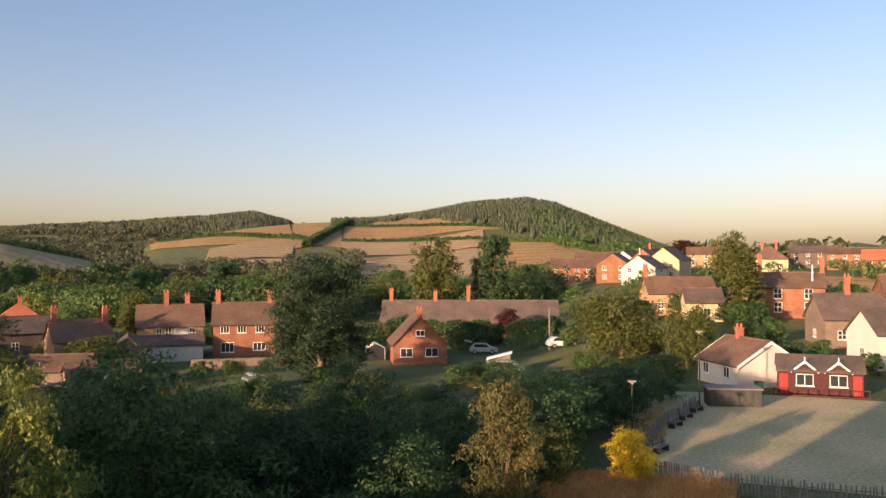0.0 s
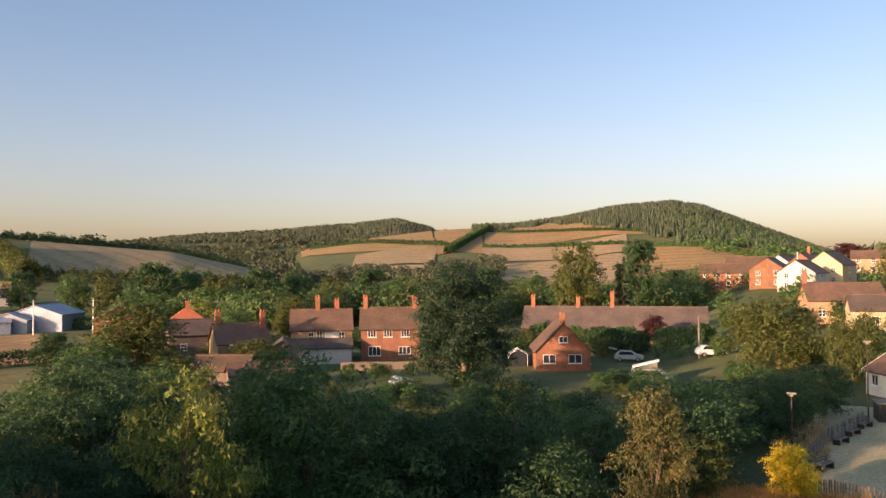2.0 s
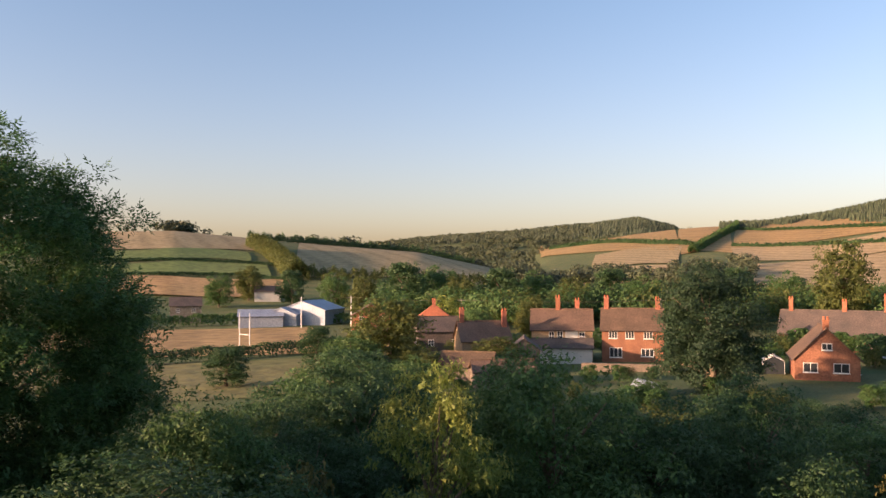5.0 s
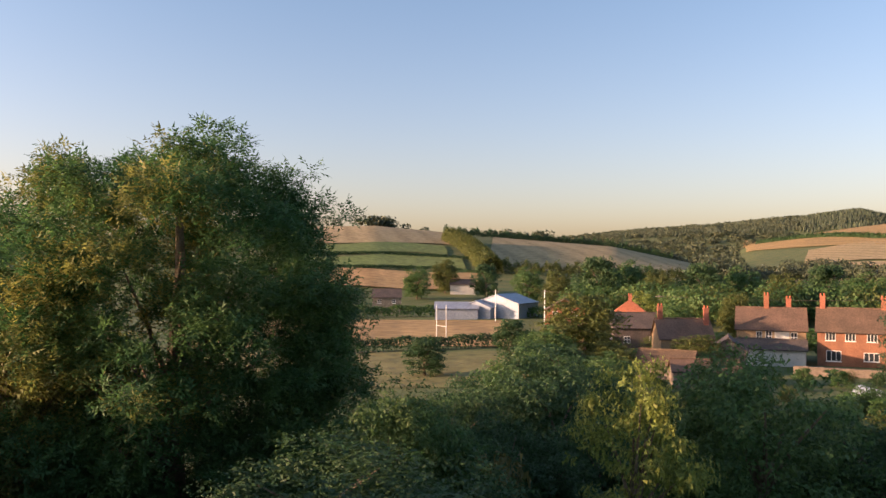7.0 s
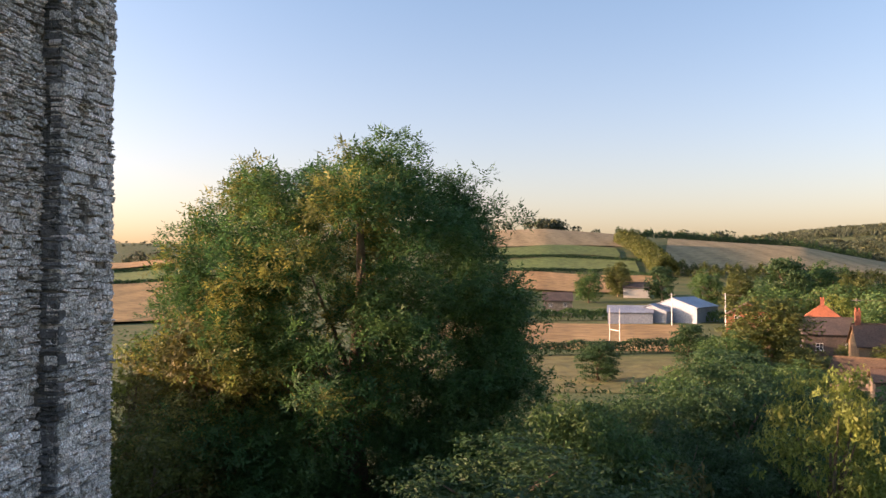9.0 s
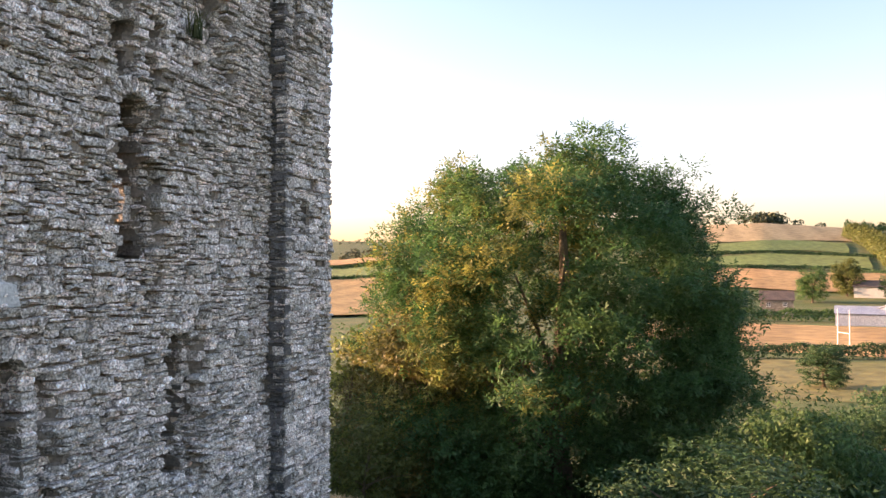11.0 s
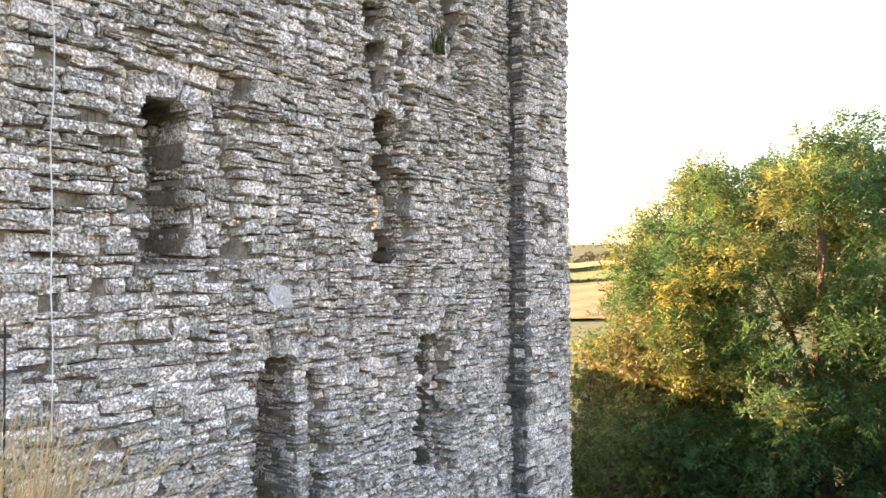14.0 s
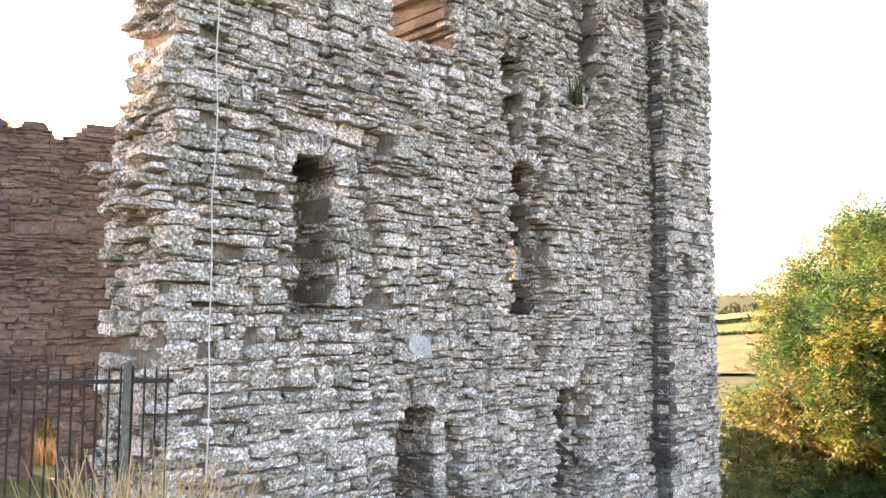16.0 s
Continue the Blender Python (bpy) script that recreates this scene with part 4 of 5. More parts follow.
def core():
    """The mortared body of the front wall: cells, with the openings cut in and their cheeks."""
    c = 0.08
    nx, nz = int(KEEP_L / c), int(15.0 / c)
    v, f = [], []

    def quad(*p):
        k = len(v)
        v.extend(p)
        f.append((k, k + 1, k + 2, k + 3))

    deep = np.zeros((nx + 2, nz + 2))
    for i in range(nx + 2):
        for j in range(nz + 2):
            u, z = (i - 0.5) * c, KEEP_Z + (j - 0.5) * c
            if i in (0, nx + 1) or j == nz + 1 or z > wall_top(u):
                deep[i, j] = 99
            else:
                g = gap_at(u, z)
                deep[i, j] = front(u) + (g[4] if g else 0.085 + 0.06 * noise.noise((u * 3.1, z * 3.7, 1.0)))
    deep = np.minimum(deep, KEEP_T)
    for i in range(1, nx + 1):
        for j in range(1, nz + 1):
            y, x0, x1, z0, z1 = deep[i, j], (i - 1) * c, i * c, (j - 1) * c, j * c
            if y < KEEP_T:
                quad((x0, y, z0), (x1, y, z0), (x1, y, z1), (x0, y, z1))
                quad((x1, KEEP_T, z0), (x0, KEEP_T, z0), (x0, KEEP_T, z1), (x1, KEEP_T, z1))
            for a, b, p, q in ((i - 1, j, (x0, z0), (x0, z1)), (i + 1, j, (x1, z0), (x1, z1)), (i, j - 1, (x0, z0), (x1, z0)), (i, j + 1, (x0, z1), (x1, z1))):
                o = deep[a, b]
                if o > y + 1e-4:
                    quad((p[0], y, p[1]), (p[0], o, p[1]), (q[0], o, q[1]), (q[0], y, q[1]))
    out = []
    for x, y, z in v:
        h = z + KEEP_Z
        if y < 0.3:
            y += bulge(x, h) * (0.5 if x > PIL_U else 1.0)
        deepest = end_depth(h) - 0.25 + max(0.0, x - 0.2) * 1.6
        out.append((x, min(y, max(deepest, 0.12)), z))
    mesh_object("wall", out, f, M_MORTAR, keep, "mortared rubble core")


core()


def stone_mesh(rng, w, h, proud, rough=0.018):
    """One squared rubble stone, w by h, its face proud of y = 0: 17 points and a worn, uneven face."""
    a = [(-0.5, -0.5), (0, -0.5), (0.5, -0.5), (0.5, 0), (0.5, 0.5), (0, 0.5), (-0.5, 0.5), (-0.5, 0)]
    j = rng.normal(size=(8, 2)) * (min(0.025, w * 0.06), min(0.014, h * 0.1))
    chip = np.where(np.arange(8) % 2 == 0, rng.uniform(0.88, 1.02, 8), 1.0)[:, None]
    ring = np.array(a) * (w, h) * chip + j
    cut = min(0.014, h * 0.12)
    inner = ring * np.array([max(0.2, 1 - 2 * cut / w), max(0.2, 1 - 2 * cut / h)]) + rng.normal(size=(8, 2)) * 0.005
    tilt = rng.normal() * 0.08
    yb = np.full(8, 0.22)
    ym = -proud + 0.018 + rng.normal(size=8) * rough * 0.5
    yf = -proud + rng.normal(size=8) * rough + tilt * inner[:, 1]
    v = np.concatenate([np.stack([ring[:, 0], yb, ring[:, 1]], 1), np.stack([ring[:, 0], ym, ring[:, 1]], 1), np.stack([inner[:, 0], yf, inner[:, 1]], 1), [[rng.normal() * w * 0.1, -proud - 0.4 * abs(rng.normal()) * rough, rng.normal() * h * 0.1]]])
    f = []
    for k in range(8):
        n = (k + 1) % 8
        f += [(k, n, 8 + n, 8 + k), (8 + k, 8 + n, 16 + n, 16 + k), (16 + k, 16 + n, 24)]
    return v, f


def lay(rng, u0, u1, z0, z1, place, keep_out, coarse=1.0, jut=0.05, skip=0.02, top=None):
    """Rubble brought to broken courses: blocks of a metre or two, each with courses of its own heights.
    place(u, z) gives the pose on the face."""
    out = []
    z = z0
    while z < z1:
        band = min(rng.uniform(0.35, 0.75) * coarse, max(z1 - z, 0.12))
        ua = u0
        while ua < u1 - 0.02:
            ub = min(ua + rng.uniform(0.5, 1.9) * coarse, u1)
            if u1 - ub < 0.25:
                ub = u1
            n = max(2, int(round(band / (rng.uniform(0.07, 0.165) * coarse))))
            hs = rng.uniform(0.5, 1.6, n)
            hs = hs / hs.sum() * band
            zz = z
            for h in hs:
                u = ua + (rng.uniform(-0.05, 0.05) if ua == u0 else 0.0)
                while u < ub - 0.01:
                    w = min(rng.uniform(0.11, 0.38) * (1.0 + h * 2.6) * coarse, ub - u)
                    if ub - u - w < 0.07:
                        w = ub - u + (rng.uniform(-0.05, 0.05) if ub == u1 else 0.0)
                    c, zc = u + w / 2, zz + h / 2 + 0.025 * math.sin(u * 1.1 + z) + rng.normal() * 0.014
                    left, right = keep_out(u + 0.02, zc), keep_out(u + w - 0.02, zc)
                    if not keep_out(c, zc) and rng.random() > skip and (top is None or zc < top(c)):
                        a0, a1 = u, u + w
                        while left and a0 < c and keep_out(a0 + 0.02, zc):
                            a0 += 0.02
                        while right and a1 > c and keep_out(a1 - 0.02, zc):
                            a1 -= 0.02
                        ww, c = max(a1 - a0, 0.05), (a0 + a1) / 2
                        proud = rng.uniform(0.0, jut) + (rng.random() < 0.06) * rng.uniform(0.02, 0.08)
                        sv, sf = stone_mesh(rng, ww - rng.uniform(0.003, 0.018), h * rng.uniform(0.86, 1.04) - 0.005, proud)
                        out.append((c, zc, place(c, zc) @ pose(0, 0, 0, rng.normal() * 2.0, rng.normal() * 2.2, rng.normal() * 2.0), sv, sf))
                    u += w
                zz += h
            ua = ub
        z += band
    return out


def add_stones(stones, parent, mat, singles, pick):
    """The stones that pick() names become parts; the rest are joined."""
    v, f, n = [], [], 0
    for c, z, m, sv, sf in stones:
        if singles > 0 and pick(c, z):
            singles -= 1
            ob = mesh_object("stone", sv, sf, mat, parent)
            ob.matrix_basis = m
        else:
            p = sv @ np.array(m.to_3x3()).T + np.array(m.translation)
            v.append(p)
            f += [tuple(i + n for i in q) for q in sf]
            n += len(p)
    ob = mesh_object("stonework", np.concatenate(v), f, mat, parent)
    tagged(ob, kind="stuff")


rng = np.random.default_rng(5)
on_front = lambda u, z: pose(u, bulge(u, z), z - KEEP_Z)
front_stones = lay(rng, 0.0, 2.9, 11.0, 15.6, on_front, gap_at, coarse=1.3, jut=0.06)
front_stones += lay(rng, 2.9, PIL_U, 11.0, 15.6, on_front, gap_at, coarse=0.84, jut=0.055)
front_stones += lay(rng, 0.0, 3.9, 15.6, 24.0, on_front, gap_at, coarse=0.98, jut=0.07, top=wall_top)
front_stones += lay(rng, 3.9, PIL_U, 15.6, 24.0, on_front, gap_at, coarse=0.8, jut=0.055, top=wall_top)
front_stones += lay(rng, PIL_U, KEEP_L, 10.0, 24.0, lambda u, z: pose(u, -PIL + bulge(u, z) * 0.5, z - KEEP_Z), gap_at, top=wall_top)
add_stones(front_stones, keep, M_STONE, 290, lambda u, z: u < 3.2 and 13.6 < z < 18.6)
# return face of the pilaster: its shade and damp put into a darker stone
M_STONE_SHADE_DAMP = material("shaded_damp_stone", (0.2, 0.185, 0.17), (0.12, 0.11, 0.1), 0.9, 2.0, 30.0, 0.9, 45.0, 0.3, spec=0.2, grit=0.7)
add_stones(lay(rng, 0.0, PIL, 10.0, 24.0, lambda y, z: pose(PIL_U, -y, z - KEEP_Z, 0, 0, -90), lambda u, z: None, jut=0.02), keep, M_STONE_SHADE_DAMP, 0, None)
rest = []
# broken end of the wall, with corbelled ledges
rest += lay(rng, 0.0, KEEP_T, 11.0, 23.6, lambda y, z: pose(-0.1 * abs(math.sin(z * 1.7)) * (y / KEEP_T) - (0.16 if 17.35 < z < 18.0 else 0.0) - 0.06 * math.sin(z * 5 + y * 4), y, z - KEEP_Z, 0, 0, -90), lambda u, z: u > end_depth(z), coarse=1.1, jut=0.15, skip=0.1)
rest += lay(rng, 0.0, KEEP_T + PIL, 10.0, 23.0, lambda y, z: pose(KEEP_L, y - PIL, z - KEEP_Z, 0, 0, 90), lambda u, z: None)
for g in GAPS[:2]:
    rest += lay(rng, g[0] - 0.1, g[1] + 0.1, max(g[2], 11.0) - 0.3, g[3], lambda u, z: pose(u, 0.93, z - KEEP_Z), lambda u, z: None, coarse=0.9, jut=0.03)
    rest += lay(rng, 0.05, 0.9, max(g[2], 11.0), g[3] - 0.1, lambda y, z, x=g[1]: pose(x, y, z - KEEP_Z, 0, 0, -90), lambda u, z: None, jut=0.02)
rest += lay(rng, 7.4, 8.6, 20.05, 23.8, lambda u, z: pose(u, 0.5 - 0.3 * max(0, 20.8 - z), z - KEEP_Z), lambda u, z: None, jut=0.12)
for k in (4, 5, 6, 7):
    q = 0.06 + rng.uniform(-0.03, 0.02)
    w = part("jamb_stone", prism([(6.42 + q, 0.36), (6.425 + q, 0.45), (6.447 + q, 0.5), (6.85, 0.5), (6.85, 0.36)], 16.15 + k * 0.15 - KEEP_Z, 16.29 + k * 0.15 - KEEP_Z), M_STONE, keep)
    w.data.transform(Matrix(((1, 0, 0, 0), (0, 0, 1, 0), (0, 1, 0, 0), (0, 0, 0, 1))))
    w.data.flip_normals()
# thin arch stones over the round-headed openings
for g in (GAPS[0], GAPS[1], GAPS[2], GAPS[4]):
    c, hw = (g[0] + g[1]) / 2, (g[1] - g[0]) / 2
    n = max(5, int(hw * 34))
    for k in range(n):
        a = radians(15 + 150 * k / (n - 1))
        q = hw + 0.1 + rng.uniform(-0.02, 0.05)
        sv, sf = stone_mesh(rng, 0.24 + rng.uniform(-0.05, 0.05), 2.6 * hw / n, 0.03 + rng.uniform(0, 0.04))
        rest.append((0, 0, pose(c + math.cos(a) * q, 0.02, g[3] - KEEP_Z - hw * 0.55 + math.sin(a) * q * 0.72, 0, -math.degrees(a), 0), sv, sf))
add_stones(rest, keep, M_STONE, 0, None)
# closed box added behind the lower slit so that no daylight comes through
for a, c, e, g in ((6.7, 8.6, 11.0, 15.6),):
    z0, z1 = e - KEEP_Z, g - KEEP_Z
    part("chamber", boxes((a, c, 2.6, 2.9, z0, z1), (a - 0.2, a, KEEP_T + 0.01, 2.9, z0, z1), (c, c + 0.2, KEEP_T + 0.01, 2.9, z0, z1), (a - 0.2, c + 0.2, KEEP_T + 0.01, 2.9, z1, z1 + 0.3), (a - 0.2, c + 0.2, KEEP_T + 0.01, 2.9, z0 - 0.3, z0)), M_MORTAR, keep, "closed box added behind the lower slit to keep it dark")
# unseen blocks added behind the upper slit; only a thin sunbeam passes
part("chamber", boxes((5.6, 7.9, 1.62, 1.9, 7.0, 7.95), (5.6, 7.9, 1.62, 1.9, 8.55, 10.0)), M_MORTAR, keep, "unseen blocks added behind the slit to narrow its sunlight")
pv, pf = stone_mesh(rng, 0.4, 0.3, 0.07)
pale = mesh_object("white_stone", pv, pf, material("white_lichen_stone", (0.62, 0.61, 0.58), (0.5, 0.5, 0.47), 0.95, 6.0, 20.0, 0.6, 30.0, 0.1), keep, "pale lichened block")
pale.matrix_basis = pose(3.85, 0, 6.67, 0, 3, 0)
bm = bmesh.new()
tube(bm, [(0.46 + 0.03 * math.sin(k * 1.9) * (k % 3 == 0), -0.13 - 0.02 * math.sin(k), 5.2 + k * 0.55) for k in range(18)], [0.008] * 18, 6)
cable = part("cable", bm, M_WHITE, keep, "thin pale cable hanging down the stonework")
# tuft rooted in the niche
def blades(rng, pts, height, lean, width, n_each):
    """Bent grass blades standing at the points: three narrow faces each."""
    p = np.repeat(np.asarray(pts, float), n_each, 0)
    k = len(p)
    a = rng.uniform(0, math.tau, k)
    d = np.stack([np.cos(a), np.sin(a), 0 * a], 1)
    s = np.stack([-np.sin(a), np.cos(a), 0 * a], 1) * (width * rng.uniform(0.6, 1.3, k))[:, None]
    h = (height * rng.uniform(0.5, 1.25, k))[:, None]
    b = p + d * 0.06 * rng.normal(size=(k, 1))
    z = np.array([[0, 0, 1.0]])
    ln = (lean * rng.uniform(0.2, 1.6, k))[:, None]
    r1, r2 = b + z * h * 0.5 + d * h * ln * 0.2, b + z * h * (1 - 0.3 * ln) + d * h * ln
    v = np.stack([b - s, b + s, r1 - s * 0.8, r1 + s * 0.8, r2 - s * 0.25, r2 + s * 0.25], 1).reshape(-1, 3)
    i = np.arange(k).reshape(-1, 1) * 6
    return v, np.concatenate([i + [0, 1, 3, 2], i + [2, 3, 5, 4]])


v, f = blades(rng, [(8.0 + dx, 0.15, 11.15) for dx in (-0.15, 0, 0.12, 0.2)], 0.6, 0.35, 0.012, 14)
mesh_object("grass_tuft", v, f, M_LEAF_GOLD, keep, "wisps of dry grass")

# ---- ruin behind the keep ----
def back_ruin():
    (x0, y0), (x1, y1) = polar(116.4, 19.5), polar(150, 24)
    rz = math.degrees(math.atan2(y1 - y0, x1 - x0))
    ln = math.hypot(x1 - x0, y1 - y0)
    base = 11.6
    ob = empty("ruined_wall", x0, y0, base, rz, "ruined rubble curtain wall with arched openings and grassy top", "wall")
    top = lambda u: 20.0 - 0.05 * u + 0.15 * math.sin(u * 3) + 0.1 * math.sin(u * 7)
    holes = [(1.35, 1.95, 10.0, 14.15)]

    def out(u, z):
        for a, b, c, d in holes:
            if a < u < b and c < z < d - 0.5 * ((u - (a + b) / 2) / ((b - a) / 2)) ** 2:
                return (a, b, c, d)
        return None

    c = 0.1
    v, f = [], []

    def quad(*p):
        k = len(v)
        v.extend(p)
        f.append((k, k + 1, k + 2, k + 3))

    nx, nz = int(ln / c), 92
    solid = np.zeros((nx + 2, nz + 2), bool)
    for i in range(1, nx + 1):
        for j in range(1, nz + 1):
            u, z = (i - 0.5) * c, base + (j - 0.5) * c
            solid[i, j] = z < top(u) and not (out(u, z) and z < 15)
    for i in range(1, nx + 1):
        for j in range(1, nz + 1):
            if not solid[i, j]:
                continue
            a, b, z0, z1 = (i - 1) * c, i * c, (j - 1) * c, j * c
            quad((a, 0, z0), (b, 0, z0), (b, 0, z1), (a, 0, z1))
            quad((a, 1, z0), (b, 1, z0), (b, 1, z1), (a, 1, z1))
            for p, q, s, t in ((i - 1, j, (a, z0), (a, z1)), (i + 1, j, (b, z0), (b, z1)), (i, j - 1, (a, z0), (b, z0)), (i, j + 1, (a, z1), (b, z1))):
                if not solid[p, q]:
                    quad((s[0], 0, s[1]), (s[0], 1, s[1]), (t[0], 1, t[1]), (t[0], 0, t[1]))
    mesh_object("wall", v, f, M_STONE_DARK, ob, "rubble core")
    # the side towards the lookout carries the stones
    near = 1.0 if math.cos(radians(rz)) * (-y0) - math.sin(radians(rz)) * (-x0) > 0 else 0.0
    put = (lambda u, z: pose(u, 1.02, z - base, 0, 0, 180)) if near else (lambda u, z: pose(u, -0.02, z - base))
    st = lay(np.random.default_rng(8), 0, min(ln, 8.0), base + 0.2, 20.2, put, out, coarse=1.1, top=top)
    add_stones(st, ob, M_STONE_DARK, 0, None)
    u = np.random.default_rng(9).uniform(0, min(ln, 8), 160)
    v, f = blades(np.random.default_rng(9), [(a, 0.5 + 0.4 * math.sin(a * 40), top(a) - base - 0.05) for a in u], 0.22, 0.5, 0.012, 8)
    mesh_object("grass_tuft", v, f, M_DRY, ob, "dry grass along the wall top")


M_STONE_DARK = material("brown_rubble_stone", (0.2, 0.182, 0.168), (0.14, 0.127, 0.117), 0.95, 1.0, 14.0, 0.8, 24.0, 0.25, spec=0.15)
back_ruin()


# ---- iron railing ----
def railing():
    (x0, y0), (x1, y1) = polar(115.3, 10.2), polar(128, 10.7)
    ln, rz = math.hypot(x1 - x0, y1 - y0), math.degrees(math.atan2(y1 - y0, x1 - x0))
    gz = min(float(ground(x0, y0)), float(ground(x1, y1)))
    top = 15.55 - gz
    ob = empty("iron_railing", x0, y0, gz, rz, "tall dark iron railing guarding the foot of the ruin", "railing")
    for z in (0.25, top - 0.2):
        part("rail", boxes((0, ln, -0.02, 0.02, z, z + 0.045)), M_IRON, ob)
    for u in np.arange(0.06, ln, 0.122):
        bm = bmesh.new()
        tube(bm, [(u, 0, 0.05), (u, 0, top - 0.06), (u, 0, top)], [0.012, 0.012, 0.002], 6)
        part("bar", bm, M_IRON, ob)
    for u in (0.48, 2.7):
        part("post", boxes((u - 0.04, u + 0.04, -0.045, 0.045, -0.6, top + 0.03)), M_GREY_TIMBER, ob)


railing()


# ---- dry grass near the lookout ----
def grass_patch(name, label, az0, az1, r0, r1, n, height, width, seed, mat=None, lean=0.35, each=6):
    rng = np.random.default_rng(seed)
    az, r = rng.uniform(az0, az1, n), rng.uniform(r0, r1, n)
    x, y = -np.sin(np.radians(az)) * r, np.cos(np.radians(az)) * r
    v, f = blades(rng, np.stack([x, y, ground(x, y) - 0.02], 1), height, lean, width, each)
    ob = mesh_object(name, v, f, mat or M_DRY)
    tagged(ob, label, "grass", kind="stuff")


grass_patch("dry_grass", "tall straw-coloured dry grass at the mound's edge", 116.6, 124, 3.6, 5.0, 230, 1.12, 0.006, 1, each=6, lean=0.45)
grass_patch("dry_grass", "shorter straw-coloured dry grass before the keep", 106, 116, 3.4, 5.2, 90, 0.24, 0.006, 6, each=6)
grass_patch("dry_grass", "sunlit dry grass beyond the ruined wall", 117, 126, 22.5, 36, 1600, 0.6, 0.015, 11, each=7)
grass_patch("dry_grass", "dry grass on the slope below the keep", 66, 80, 15.5, 26, 1500, 0.4, 0.012, 2, each=8)
grass_patch("dry_grass", "orange sunlit dry grass on the bank above the green", -20, -7, 36, 46, 4600, 0.8, 0.022, 3, each=9, mat=M_SUNLIT_GRASS)
grass_patch("dry_grass", "tufts of dry grass along the lawn fence", -15.5, -12, 56, 70, 700, 0.5, 0.02, 4, each=8)


# ---- bowling green: fences, benches, pavilion, lamps ----
def paling_fence(points, label, height=1.15, gap=0.14, mat=None):
    ob = empty("paling_fence", 0, 0, 0, 0, label, "fence")
    rng = np.random.default_rng(int(abs(points[0][0]) * 100))
    pm = boxes((-0.04, 0.04, -0.012, 0.012, 0, height - 0.06), (-0.022, 0.022, -0.012, 0.012, height - 0.06, height))
    me = bpy.data.meshes.new("pale")
    pm.to_mesh(me)
    pm.free()
    me.materials.append(mat or M_TIMBER)
    for (a0, r0), (a1, r1) in zip(points, points[1:]):
        p, q = Vector(polar(a0, r0)), Vector(polar(a1, r1))
        ln, rz = (q - p).length, math.degrees(math.atan2(q.y - p.y, q.x - p.x))
        zs = [float(ground(*p)), float(ground(*q))]
        for k in range(int(ln / gap)):
            c = p.lerp(q, k * gap / ln)
            pale = new("pale", me)
            pale.parent = ob
            pale.matrix_basis = pose(c.x, c.y, float(ground(c.x, c.y)) + rng.uniform(-0.04, 0.06), rng.normal() * 2, rng.normal() * 2.5, rz)
        for z in (0.3, 0.85):
            bm = bmesh.new()
            tube(bm, [(p.x, p.y, zs[0] + z), ((p.x + q.x) / 2, (p.y + q.y) / 2, sum(zs) / 2 + z), (q.x, q.y, zs[1] + z)], [0.025] * 3, 5)
            part("rail", bm, mat or M_TIMBER, ob)
    return ob


paling_fence([(-13.9, 47.5), (-18.2, 46.0)], "sunlit chestnut paling fence leaning beside a yellow shrub")
paling_fence([(-18.3, 45.6), (-24, 45.0), (-32, 46.0)], "grey paling fence along the near side of the green", mat=M_GREY_TIMBER, gap=0.2)
paling_fence([(-13.6, 49), (-14.2, 55), (-15.6, 63), (-17.6, 71)], "weathered paling fence curving round the green", mat=M_GREY_TIMBER, gap=0.2)


def bench(az, r, turn):
    x, y, z = land(az, r)
    ob = empty("bench", x, y, z, az + turn, "dark slatted wooden park bench beside the green", "bench", "benches round the green")
    for s in (-0.7, 0.7):
        part("leg", boxes((s - 0.04, s + 0.04, -0.25, 0.25, 0, 0.42), (s - 0.04, s + 0.04, 0.2, 0.27, 0.42, 0.9)), M_IRON, ob)
    for k in range(3):
        part("seat_slat", boxes((-0.85, 0.85, -0.24 + k * 0.16, -0.11 + k * 0.16, 0.425, 0.46)), M_GREY_TIMBER, ob)
    for k in range(2):
        part("back_slat", boxes((-0.85, 0.85, 0.17, 0.2, 0.56 + k * 0.18, 0.68 + k * 0.18)), M_GREY_TIMBER, ob)


for az, r in ((-16.2, 62.5), (-16.9, 66), (-17.6, 69.5), (-15.2, 54)):
    bench(az, r, 65)
patch("path", M_PATH, -18.8, -14.3, 48.5, 72, 0.03, "worn gravel path round the green", wob=0.0)


def lamp_post(az, r, h, z=None):
    x, y, g = land(az, r)
    ob = empty("lamp_post", x, y, g, az, "slim dark lamp post with a small floodlight head", "lamp post", "lamps round the green")
    bm = bmesh.new()
    tube(bm, [(0, 0, -0.2), (0, 0, h * 0.5), (0, 0, h)], [0.07, 0.055, 0.045], 8)
    part("pole", bm, M_IRON, ob)
    part("lamp_head", boxes((-0.28, 0.28, -0.14, 0.1, h, h + 0.12), (-0.1, 0.1, -0.08, 0.08, h - 0.14, h)), M_GREY_TIMBER, ob)


lamp_post(-13.3, 55, 4.4)
lamp_post(-17.8, 70, 6.6)

# pavilion
px, py, pz = land(-25.2, 84)
pav = empty("pavilion", px, py, 3.72, -21, "dark red boarded bowling pavilion with white gablets and red doors", "pavilion")
pav.matrix_basis = pav.matrix_basis @ Matrix.Diagonal((0.88, 0.88, 0.88, 1))
for k in range(15):
    part("board", boxes((-3.1, 3.1, -2.0 - 0.012 * (k % 2), -1.9, 0.15 + k * 0.16, 0.3 + k * 0.16)), M_DARK_RED, pav)
